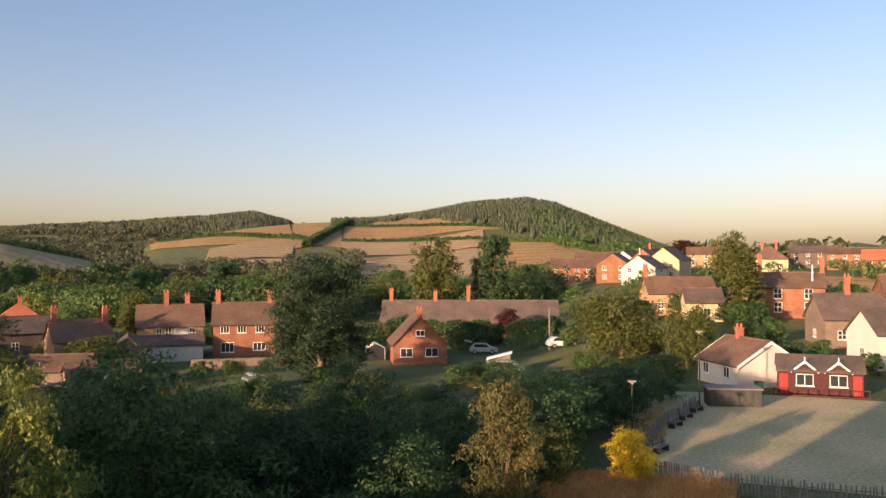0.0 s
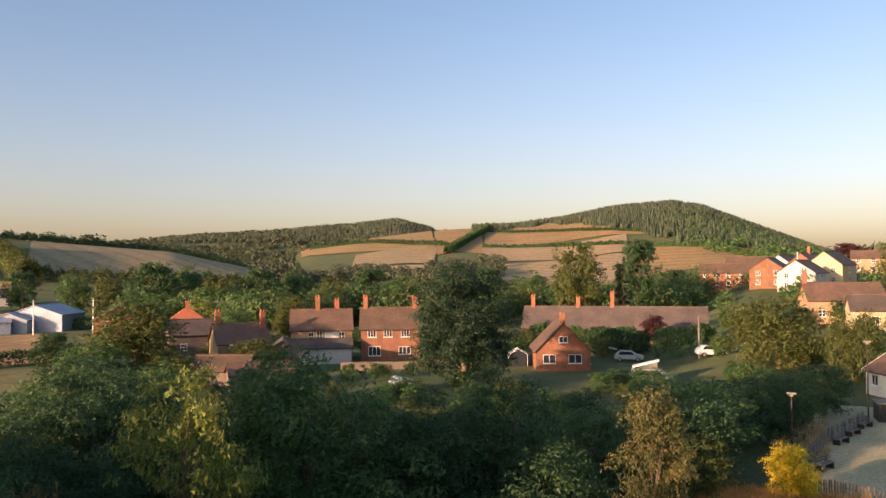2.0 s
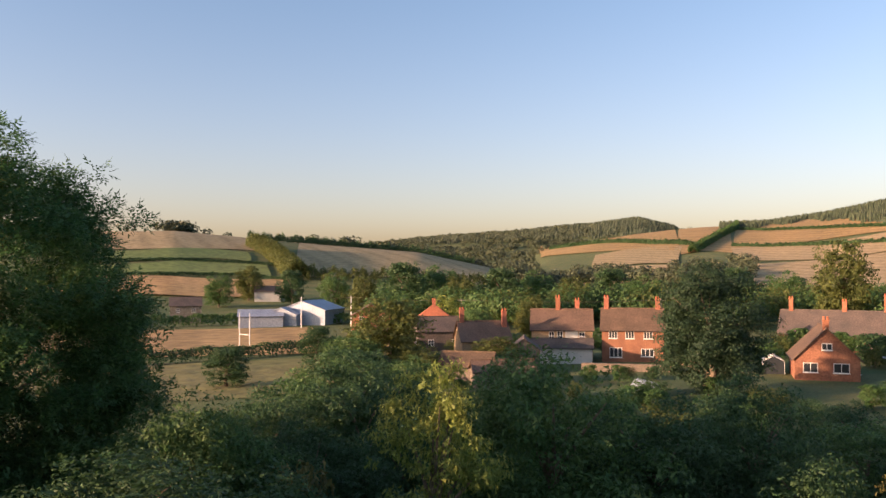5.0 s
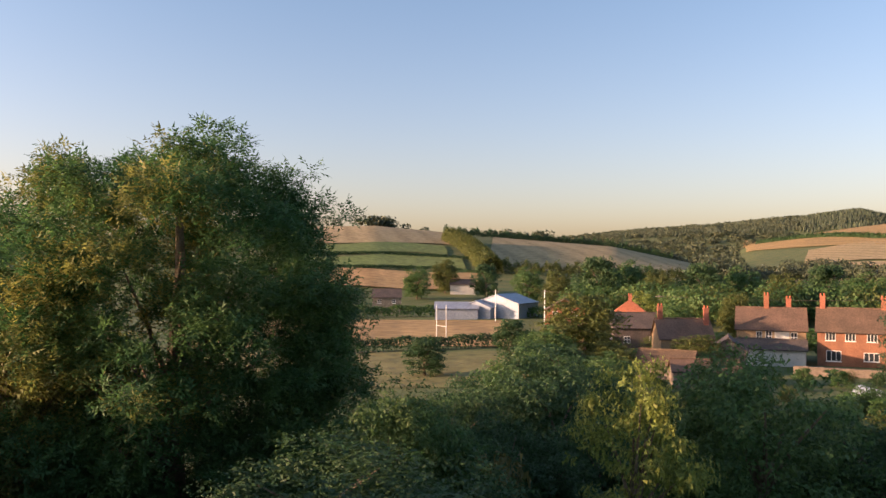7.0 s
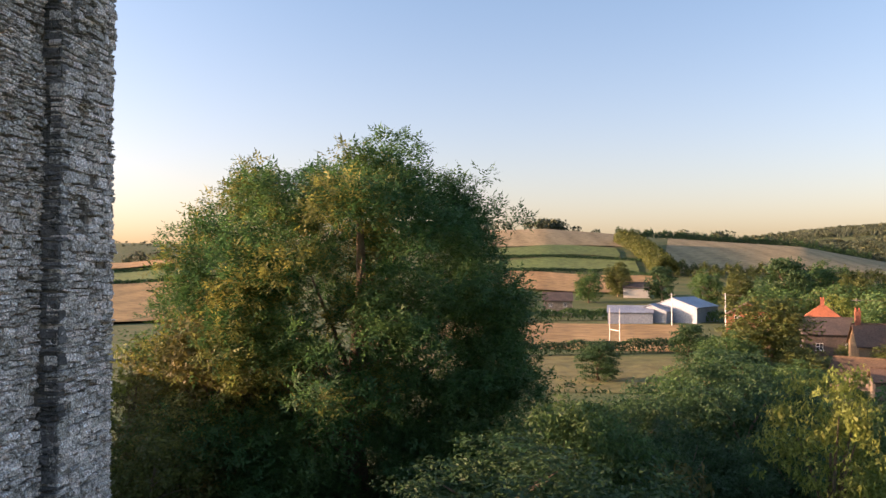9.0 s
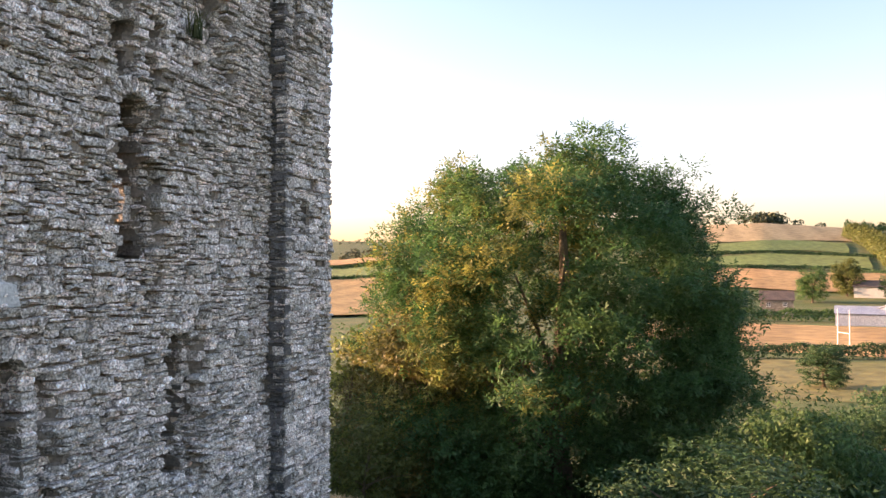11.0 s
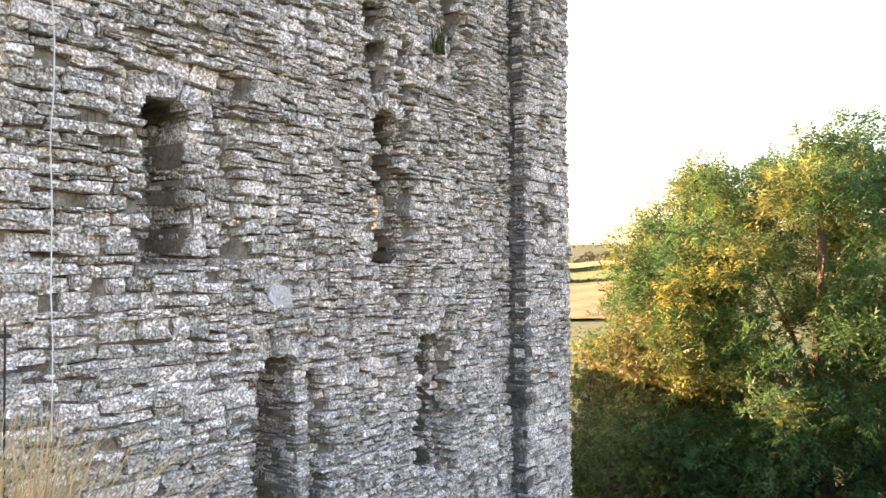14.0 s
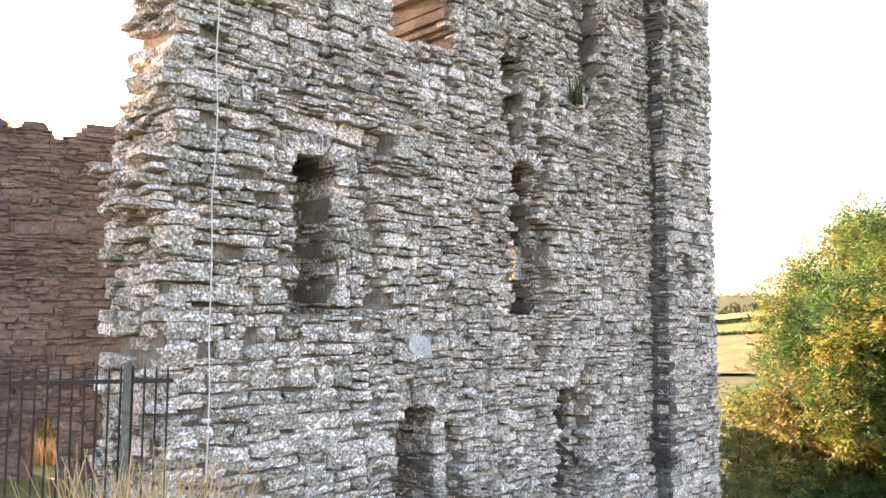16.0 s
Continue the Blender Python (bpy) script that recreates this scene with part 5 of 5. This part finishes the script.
part("wall", boxes((-4.1, 4.1, -1.88, 2.2, 0, 2.55), (-4.1, -3.12, -1.98, -1.87, 0, 2.55), (3.12, 4.1, -1.98, -1.87, 0, 2.55)), M_DARK_RED, pav)
part("roof", prism([(-2.5, 2.45), (0.1, 3.95), (2.7, 2.45), (2.7, 2.6), (0.1, 4.12), (-2.5, 2.6)], -4.35, 4.35, "x"), M_SLATE, pav)
for s, mm in ((-1.5, M_WHITE), (1.75, M_WHITE)):
    g = part("gablet", prism([(s - 1.15, 2.5), (s + 1.15, 2.5), (s, 3.45)], -2.2, -0.6), M_DARK_RED, pav)
    part("gablet_roof", prism([(s - 1.3, 2.45), (s, 3.5), (s + 1.3, 2.45), (s + 1.3, 2.57), (s, 3.64), (s - 1.3, 2.57)], -2.3, -0.4), M_SLATE, g)
    part("bargeboard", prism([(s - 1.35, 2.3), (s, 3.42), (s + 1.35, 2.3), (s + 1.35, 2.52), (s, 3.68), (s - 1.35, 2.52)], -2.36, -2.3), M_WHITE, g)
    part("finial", boxes((s - 0.05, s + 0.05, -2.37, -2.29, 3.3, 4.05)), M_WHITE, g)
    window(pav, pose(s, -2.0, 0.95), 1.7, 1.25, 2, 1)
for s in (-3.55, 3.55):
    d = part("door", boxes((s - 0.42, s + 0.42, -2.03, -1.985, 0.1, 2.15)), M_RED, pav)
    part("door_handle", boxes((s + 0.28, s + 0.33, -2.08, -2.03, 1.0, 1.15)), M_IRON, d)
part("veranda_rail", boxes((-4.6, 4.6, -3.0, -2.94, 0.75, 0.85)), M_DARK_RED, pav)
for k in range(10):
    x = -4.55 + k * 1.01
    part("veranda_post", boxes((x - 0.04, x + 0.04, -3.01, -2.93, -0.1, 0.84)), M_DARK_RED, pav)
part("deck", boxes((-4.7, 4.7, -3.05, -1.9, -0.15, 0.1)), M_DARK_RED, pav)
sx, sy, sz = land(-19.9, 74)
shed = empty("store_shed", sx, sy, 3.7, -8, "low dark tarred timber store with a grey felt roof", "shed")
M_TARRED = material("tarred_boards", (0.045, 0.047, 0.04), (0.07, 0.07, 0.06), 0.8, 1.5, 12.0, 0.3, 14.0, 0.1)
for k in range(22):
    part("board", boxes((-2.2 + k * 0.2, -2.013 + k * 0.2, -1.13 - 0.008 * (k % 2), -1.1, 0, 1.5)), M_TARRED, shed)
part("wall", boxes((-2.2, 2.2, -1.1, 1.1, 0, 1.5)), M_TARRED, shed)
part("roof", boxes((-2.35, 2.35, -1.25, 1.25, 1.5, 1.6)), M_GREY_TIMBER, shed)
bx, by, bz = land(-21.6, 82)
bn = empty("wheelie_bin", bx, by, bz, 0, "green plastic wheeled bin by the pavilion", "bin")
part("body", boxes((-0.35, 0.35, -0.35, 0.35, 0.05, 1.0)), material("green_plastic", (0.03, 0.12, 0.06), (0.04, 0.14, 0.07), 0.5, 2.0, 9.0, 0), bn)
part("lid", boxes((-0.38, 0.38, -0.4, 0.38, 1.0, 1.08)), M_IRON, bn)


# ---- vehicles ----
def car(az, r, turn, label, paint, hatch=False):
    x, y, z = land(az, r)
    ob = empty("car", x, y, z, az + turn, label, "car")
    bm = prism([(-2.1, 0.35), (2.1, 0.35), (2.15, 0.75), (1.9, 0.92), (1.1, 1.0), (0.45, 1.52), (-1.3, 1.58), (-1.95, 1.05), (-2.15, 0.8)], -0.86, 0.86)
    bmesh.ops.bevel(bm, geom=bm.edges[:], offset=0.06, segments=2, affect="EDGES")
    part("body", bm, paint, ob)
    for s in (-0.87, 0.87):
        part("side_window", prism([(-1.55, 1.05), (0.85, 1.03), (0.38, 1.44), (-1.2, 1.5)], s - 0.01, s + 0.01), M_GLASS, ob)
    for wx in (-1.3, 1.3):
        for wy in (-0.8, 0.8):
            bm = bmesh.new()
            tube(bm, [(wx, wy - 0.1, 0.33), (wx, wy + 0.1, 0.33)], [0.33, 0.33], 16)
            wh = part("wheel", bm, M_RUBBER, ob)
            bm = bmesh.new()
            tube(bm, [(wx, wy - 0.115, 0.33), (wx, wy + 0.115, 0.33)], [0.2, 0.2], 12)
            part("rim", bm, M_CAR, wh)
    if hatch:
        part("tailgate", boxes((-1.2, 0.0, -0.75, 0.75, -0.04, 0.04)), paint, ob).matrix_basis = pose(-1.75, 0, 1.75, 0, 12, 0)
    return ob


car(-2.9, 122, 0, "silver hatchback parked with its tailgate raised", M_CAR, True)
car(-8.4, 118, 20, "small pale car on the drive", M_WHITE)
cx, cy, cz = land(-4.4, 98)
van = empty("camper_van", cx, cy, cz, -4, "grey camper van with a raised pop-up roof", "van")
bm = prism([(-2.4, 0.4), (2.5, 0.4), (2.5, 1.0), (1.7, 1.2), (1.1, 1.9), (-2.3, 1.95)], -0.95, 0.95)
bmesh.ops.bevel(bm, geom=bm.edges[:], offset=0.08, segments=2, affect="EDGES")
part("body", bm, M_CAR, van)
part("pop_up_roof", prism([(-2.2, 2.05), (0.9, 2.85), (0.9, 3.0), (-2.2, 2.2)], -0.8, 0.8), M_WHITE, van)
part("roof_canvas", prism([(-1.9, 1.95), (0.7, 1.95), (0.7, 2.78)], -0.72, 0.72), M_GREY_TIMBER, van)
for wx in (-1.5, 1.5):
    for wy in (-0.85, 0.85):
        bm = bmesh.new()
        tube(bm, [(wx, wy - 0.11, 0.36), (wx, wy + 0.11, 0.36)], [0.36, 0.36], 14)
        part("wheel", bm, M_RUBBER, van)
part("side_window", prism([(-1.9, 1.25), (1.2, 1.25), (0.85, 1.75), (-1.9, 1.8)], -0.98, -0.955), M_GLASS, van)


# ---- poles, wires, posts ----
def pole(az, r, h, arm=True):
    x, y, z = land(az, r)
    ob = empty("utility_pole", x, y, z, az, "slim timber utility pole with a crossarm", "pole", "utility poles")
    bm = bmesh.new()
    tube(bm, [(0, 0, -0.3), (0, 0, h * 0.5), (0, 0, h)], [0.16, 0.14, 0.11], 8)
    part("pole", bm, M_WHITE if h > 8.4 else M_GREY_TIMBER, ob)
    if arm:
        part("crossarm", boxes((-0.9, 0.9, -0.06, 0.06, h - 0.5, h - 0.36)), M_GREY_TIMBER, ob)
    return Vector((x, y, z + h - 0.3))


tops = [pole(a, r, h) for a, r, h in ((37.4, 216, 8.5), (33.9, 216, 8.5), (26.0, 190, 8.0), (12.0, 175, 8.0))]
pole(-24.9, 150, 9.0)
pole(-7.6, 118, 6.0, False)
pole(-13.9, 226, 9.0)
for p, q in zip(tops, tops[1:]):
    bm = bmesh.new()
    tube(bm, [tuple(p.lerp(q, k / 8) - Vector((0, 0, 2.0 * (0.25 - (k / 8 - 0.5) ** 2)))) for k in range(9)], [0.03] * 9, 4)
    tagged(part("overhead_wire", bm, M_IRON), "thin dark overhead wire between poles", "wire")
gx, gy, gz = land(41.35, 158)
goal = empty("goal_posts", gx, gy, gz, 41.35 - 62, "tall white goal posts in the dry paddock", "goal")
for s in (-2.0, 2.0):
    bm = bmesh.new()
    tube(bm, [(s, 0, -0.2), (s, 0, 7.2)], [0.09, 0.07], 8)
    part("post", bm, M_WHITE, goal)
bm = bmesh.new()
tube(bm, [(-2.0, 0, 3.0), (2.0, 0, 3.0)], [0.06, 0.06], 8)
part("crossbar", bm, M_WHITE, goal)


# ---- hedges ----
def hedge(points, h, w, mat, label, size=0.28, dens=26, name="hedge", wild=0.25):
    """A hedge along points (bearing, distance): leaves over a rounded ridge."""
    rng = np.random.default_rng(int(points[0][0] * 31 + points[0][1]) % 9999)
    P = np.array([polar(a, r) for a, r in points])
    L = np.hypot(*np.diff(P, axis=0).T)
    n = int(L.sum() * dens * (h + w) / 4)
    s = rng.uniform(0, L.sum(), n)
    cum = np.concatenate([[0], np.cumsum(L)])
    x, y = np.interp(s, cum, P[:, 0]), np.interp(s, cum, P[:, 1])
    k = np.clip(np.searchsorted(cum, s) - 1, 0, len(L) - 1)
    d = np.diff(P, axis=0)[k] / L[k][:, None]
    a = rng.uniform(0, math.pi, n)
    hh = h * (1 + wild * 0.6 * np.sin(s * 0.9) * np.sin(s * 0.37 + 1) + wild * 0.3 * rng.normal(size=n))
    off = np.cos(a) * w / 2 * (0.9 + 0.2 * rng.random(n))
    up = np.sqrt(np.sin(a)) * hh
    x, y = x - d[:, 1] * off, y + d[:, 0] * off
    c = np.stack([x, y, ground(x, y) + up], 1)
    nr = np.stack([-d[:, 1] * np.cos(a), d[:, 0] * np.cos(a), np.sin(a)], 1) + rng.normal(size=(n, 3)) * 0.6
    nr /= np.linalg.norm(nr, axis=1)[:, None]
    t = np.cross(nr, rng.normal(size=(n, 3)))
    t /= np.linalg.norm(t, axis=1)[:, None]
    b = np.cross(nr, t)
    q = size * rng.uniform(0.6, 1.3, n)[:, None]
    v = np.stack([c - t * q, c - b * q * 0.8, c + t * q], 1).reshape(-1, 3)
    ob = mesh_object(name, v, np.arange(3 * n).reshape(-1, 3), mat)
    return tagged(ob, label, "hedge", "hedges")


hedge([(-0.2, 128), (-3.4, 130)], 4.2, 3.0, M_LEAF_DARK, "tall dark clipped garden hedge", dens=170, wild=0.1)
hedge([(-4.8, 125), (-8.2, 122)], 4.0, 4.0, M_LEAF, "broad rounded garden hedge", dens=170, wild=0.15)
hedge([(-6.5, 190), (-9.8, 200)], 2.2, 2.0, M_LEAF, "long clipped green hedge", dens=110, wild=0.05)
hedge([(34.5, 152), (38, 146), (45, 142), (52, 140)], 2.2, 2.4, M_LEAF_DARK, "dark hedge along the paddock", dens=95)
hedge([(33, 228), (38, 240), (46, 236), (54, 236)], 3.0, 3.0, M_LEAF, "hedge behind the farm sheds", dens=60, size=0.4)
hedge([(38.5, 380), (41.2, 392), (46, 388), (54, 392)], 1.8, 2.2, M_LEAF_DARK, "field hedge on the hillside", size=0.4, dens=60)
hedge([(38.8, 436), (42, 436), (47, 434), (54, 436)], 1.6, 2.0, M_LEAF_DARK, "field hedge on the hillside", size=0.4, dens=60)
hedge([(37.6, 385), (38.4, 430), (39.4, 480), (40.6, 520)], 6.5, 11, M_LEAF_OLIVE, "overgrown belt of trees climbing the hillside", size=0.6, dens=60, wild=0.5)
hedge([(41, 590), (36, 610), (30, 630), (25, 640)], 3.6, 5, M_LEAF_DARK, "hedge of trees along the hill crest", size=0.6, dens=30, wild=0.9)
hedge([(23, 405), (28, 392), (34, 388), (37.5, 392)], 5, 6, M_LEAF_OLIVE, "field hedge below the stubble", size=0.5, dens=40, wild=0.6)
hedge([(9.8, 800), (7.0, 1150), (6.9, 1300)], 6, 8, M_LEAF, "hedge running up the golden hill", size=1.3, dens=12, wild=0.6)
hedge([(7.0, 1130), (2, 1010), (-3, 880), (-6, 850)], 3, 3.5, M_LEAF_DARK, "hedge across the golden hill", size=1.3, dens=12, wild=0.5)
hedge([(7.2, 860), (4.2, 835), (1.0, 800), (-3, 760)], 3, 3.5, M_LEAF_DARK, "hedge across the golden hill", size=1.3, dens=12, wild=0.5)
hedge([(19.5, 1260), (15, 1080), (12.5, 960), (9.8, 900)], 4, 5, M_LEAF_DARK, "hedge below the far field", size=1.4, dens=12, wild=0.7)
hedge([(-4, 740), (-8.7, 690), (-13, 520)], 3.5, 4, M_LEAF, "hedge below the wooded hill", size=1.2, dens=12, wild=0.6)
hedge([(72, 420), (78, 420)], 2, 2.5, M_LEAF_DARK, "field hedge beyond the ash", size=0.8, dens=18)
hedge([(70, 500), (79, 495)], 2, 2.5, M_LEAF_DARK, "field hedge beyond the ash", size=0.8, dens=18)


# ---- woods ----
def woods(name, label, n, region, h, conifers, mat, seed, blob=22, size=2.2):
    """Many far trees in one mesh: tiered cones, or clumps of leaf blades. region(rng, n) gives bearings and distances."""
    rng = np.random.default_rng(seed)
    az, r = region(rng, n)
    x, y = -np.sin(np.radians(az)) * r, np.cos(np.radians(az)) * r
    g = np.stack([x, y, ground(x, y)], 1)
    k = len(g)
    hh = (h * rng.uniform(0.65, 1.25, k))[:, None]
    if conifers:
        vs, fs, base = [], [], 0
        a = np.linspace(0, math.tau, 7)[:-1]
        for lo, hi, w in ((0.05, 0.7, 0.22), (0.42, 1.0, 0.15)):
            ring = g[:, None, :] + np.stack([np.cos(a), np.sin(a), 0 * a], 1)[None] * (hh * w)[:, :, None] * rng.uniform(0.75, 1.2, (k, 6, 1)) + np.array([0, 0, 1.0]) * (hh * lo)[:, :, None]
            tip = g + np.array([0, 0, 1.0]) * hh * hi
            vs.append(np.concatenate([ring, tip[:, None]], 1).reshape(-1, 3))
            o = base + np.arange(k).reshape(-1, 1) * 7
            for j in range(6):
                fs.append(np.concatenate([o + j, o + (j + 1) % 6, o + 6], 1))
            base += k * 7
        v, f = np.concatenate(vs), np.concatenate(fs)
    else:
        d = rng.normal(size=(k, blob, 3))
        d /= np.linalg.norm(d, axis=2)[:, :, None]
        c = g[:, None] + d * (hh * 0.5)[:, :, None] * (1.0, 1.0, 0.75) * rng.uniform(0.75, 1.1, (k, blob, 1)) + np.array([0, 0, 1.0]) * (hh * 0.5)[:, :, None]
        c = c.reshape(-1, 3)
        nr = (d + rng.normal(size=d.shape) * 0.4).reshape(-1, 3)
        nr /= np.linalg.norm(nr, axis=1)[:, None]
        t = np.cross(nr, rng.normal(size=nr.shape))
        t /= np.linalg.norm(t, axis=1)[:, None]
        b = np.cross(nr, t)
        q = size * rng.uniform(0.6, 1.3, (len(c), 1))
        v = np.stack([c - t * q, c - b * q * 1.1, c + t * q], 1).reshape(-1, 3)
        f = np.arange(len(v)).reshape(-1, 3)
    return tagged(mesh_object(name, v, f, mat), label, "woodland", kind="stuff")


def rise(az, r):
    x, y = -np.sin(np.radians(az)) * r, np.cos(np.radians(az)) * r
    return np.degrees(np.arctan((ground(x, y) - EYE) / r))


def slope_wood(az0, az1, r0, r1, azs, lows):
    def region(rng, n):
        az, r = rng.uniform(az0, az1, n), np.sqrt(rng.uniform(r0 ** 2, r1 ** 2, n))
        ok = rise(az, r) > np.interp(az, azs, lows) + 0.08 * np.sin(az * 3)
        return az[ok], r[ok]
    return region


def bands(az0, az1, r0, r1, rows):
    """Trees gathered along wavering hedge lines."""
    def region(rng, n):
        az = rng.uniform(az0, az1, n)
        k = rng.integers(0, rows, n)
        base = np.geomspace(r0, r1, rows)[k]
        r = base * (1 + 0.06 * np.sin(az * (0.5 + 0.13 * (k % 5)) + k * 1.7) + 0.012 * rng.normal(size=n))
        keep_ = (np.sin(az * 1.9 + k * 2.3) + np.sin(az * 0.7 + k) > -0.9) & ~((az > 8) & (az < 20.5) & (r > 640) & (r < 1540))
        return az[keep_], r[keep_]
    return region


woods("conifer_wood", "dense dark conifer plantation crowning the hill", 15000, slope_wood(-17.5, 8, 700, 1640, (-17.5, -15.6, -12, -8.7, -6, -3, 0, 2.5, 4, 8), (0.6, 0.7, 0.9, 1.3, 2.0, 2.75, 3.2, 3.3, 3.05, 2.8)), 8.5, True, M_CONIFER, 1)
woods("broadleaf_wood", "band of rounded trees below the plantation", 420, slope_wood(-17.5, -6, 600, 1100, (-17.5, -15.6, -12, -8.7, -6), (0.45, 0.5, 0.7, 1.1, 1.9)), 9, False, M_LEAF, 2, 44, 1.2)
woods("conifer_wood", "dark conifer plantation on the farther hill", 8000, slope_wood(10.2, 30, 1700, 2560, (10, 11, 13.4, 17, 21, 26, 30), (2.4, 2.5, 2.45, 2.35, 2.25, 2.05, 2.0)), 10, True, M_CONIFER, 3)
woods("valley_wood", "hedgerow trees filling the far valley", 2000, bands(9.5, 37, 700, 2100, 16), 10, False, M_FAR, 4, 60, 1.3)
woods("valley_wood", "scattered trees on the far hills", 700, bands(37, 82, 660, 2300, 14), 9, False, M_FAR, 5, 50, 1.3)
woods("valley_wood", "thick belt of trees along the valley floor", 480, bands(-8, 32, 200, 290, 6), 10, False, M_LEAF, 6, 330, 0.42)
woods("valley_wood", "sunlit trees along the valley floor", 330, bands(-8, 31, 205, 290, 5), 9.5, False, M_LEAF_OLIVE, 7, 330, 0.42)
woods("valley_wood", "dark belt of trees at the foot of the golden hill", 420, bands(6, 23, 520, 640, 5), 10, False, M_FAR, 12, 110, 0.9)
woods("valley_wood", "woods and hedgerows covering the farther hill", 1500, bands(17, 36, 1545, 2350, 10), 12, False, M_FAR, 13, 46, 2.0)
woods("far_wood", "distant trees on the eastern skyline", 500, bands(-45, -16, 330, 900, 9), 9, False, M_FAR, 8, 22, 2.2)
woods("hedge_trees", "trees among the houses on the eastern slope", 60, bands(-33, -9, 165, 290, 5), 5, False, M_LEAF, 9, 120, 0.45)
woods("hill_copse", "clump of trees on the skyline of the hill", 60, lambda rng, n: (rng.normal(45.7, 0.5, n), rng.uniform(630, 680, n)), 9, False, M_FAR, 10, 40, 1.2)


# ---- scrub on the castle slope ----
def scrub():
    rng = np.random.default_rng(21)
    kinds = ("scrub_a", "scrub_b", "scrub_a", "scrub_c", "scrub_a")
    for k in range(105):
        az, r = rng.uniform(-9, 46), rng.uniform(24, 78)
        if 3 < az < 13 and r > 74 or -9 < az < -1 and r < 44:
            continue
        h = rng.uniform(2.2, 4.6) * (1.0 if r < 60 else 0.75)
        plant(kinds[k % 5], az, r, h, h * rng.uniform(1.1, 1.5))
    for k in range(150):
        az, r = rng.uniform(-13, 33), rng.uniform(78, 150)
        if -9 < az < 5 and 90 < r < 126 or 12 < az < 22 and 104 < r < 130 or 0 < az < 4 and r < 125:
            continue
        h = rng.uniform(1.2, 2.6) if r < 112 else rng.uniform(1.8, 4.0)
        plant(("shrub_green", "shrub", "scrub_c", "shrub_green")[k % 4], az, r, h, h * 1.3)
    for k in range(60):
        az, r = rng.uniform(-33, -13), rng.uniform(100, 200)
        plant(("shrub_green", "shrub")[k % 2], az, r, rng.uniform(2, 4))


scrub()
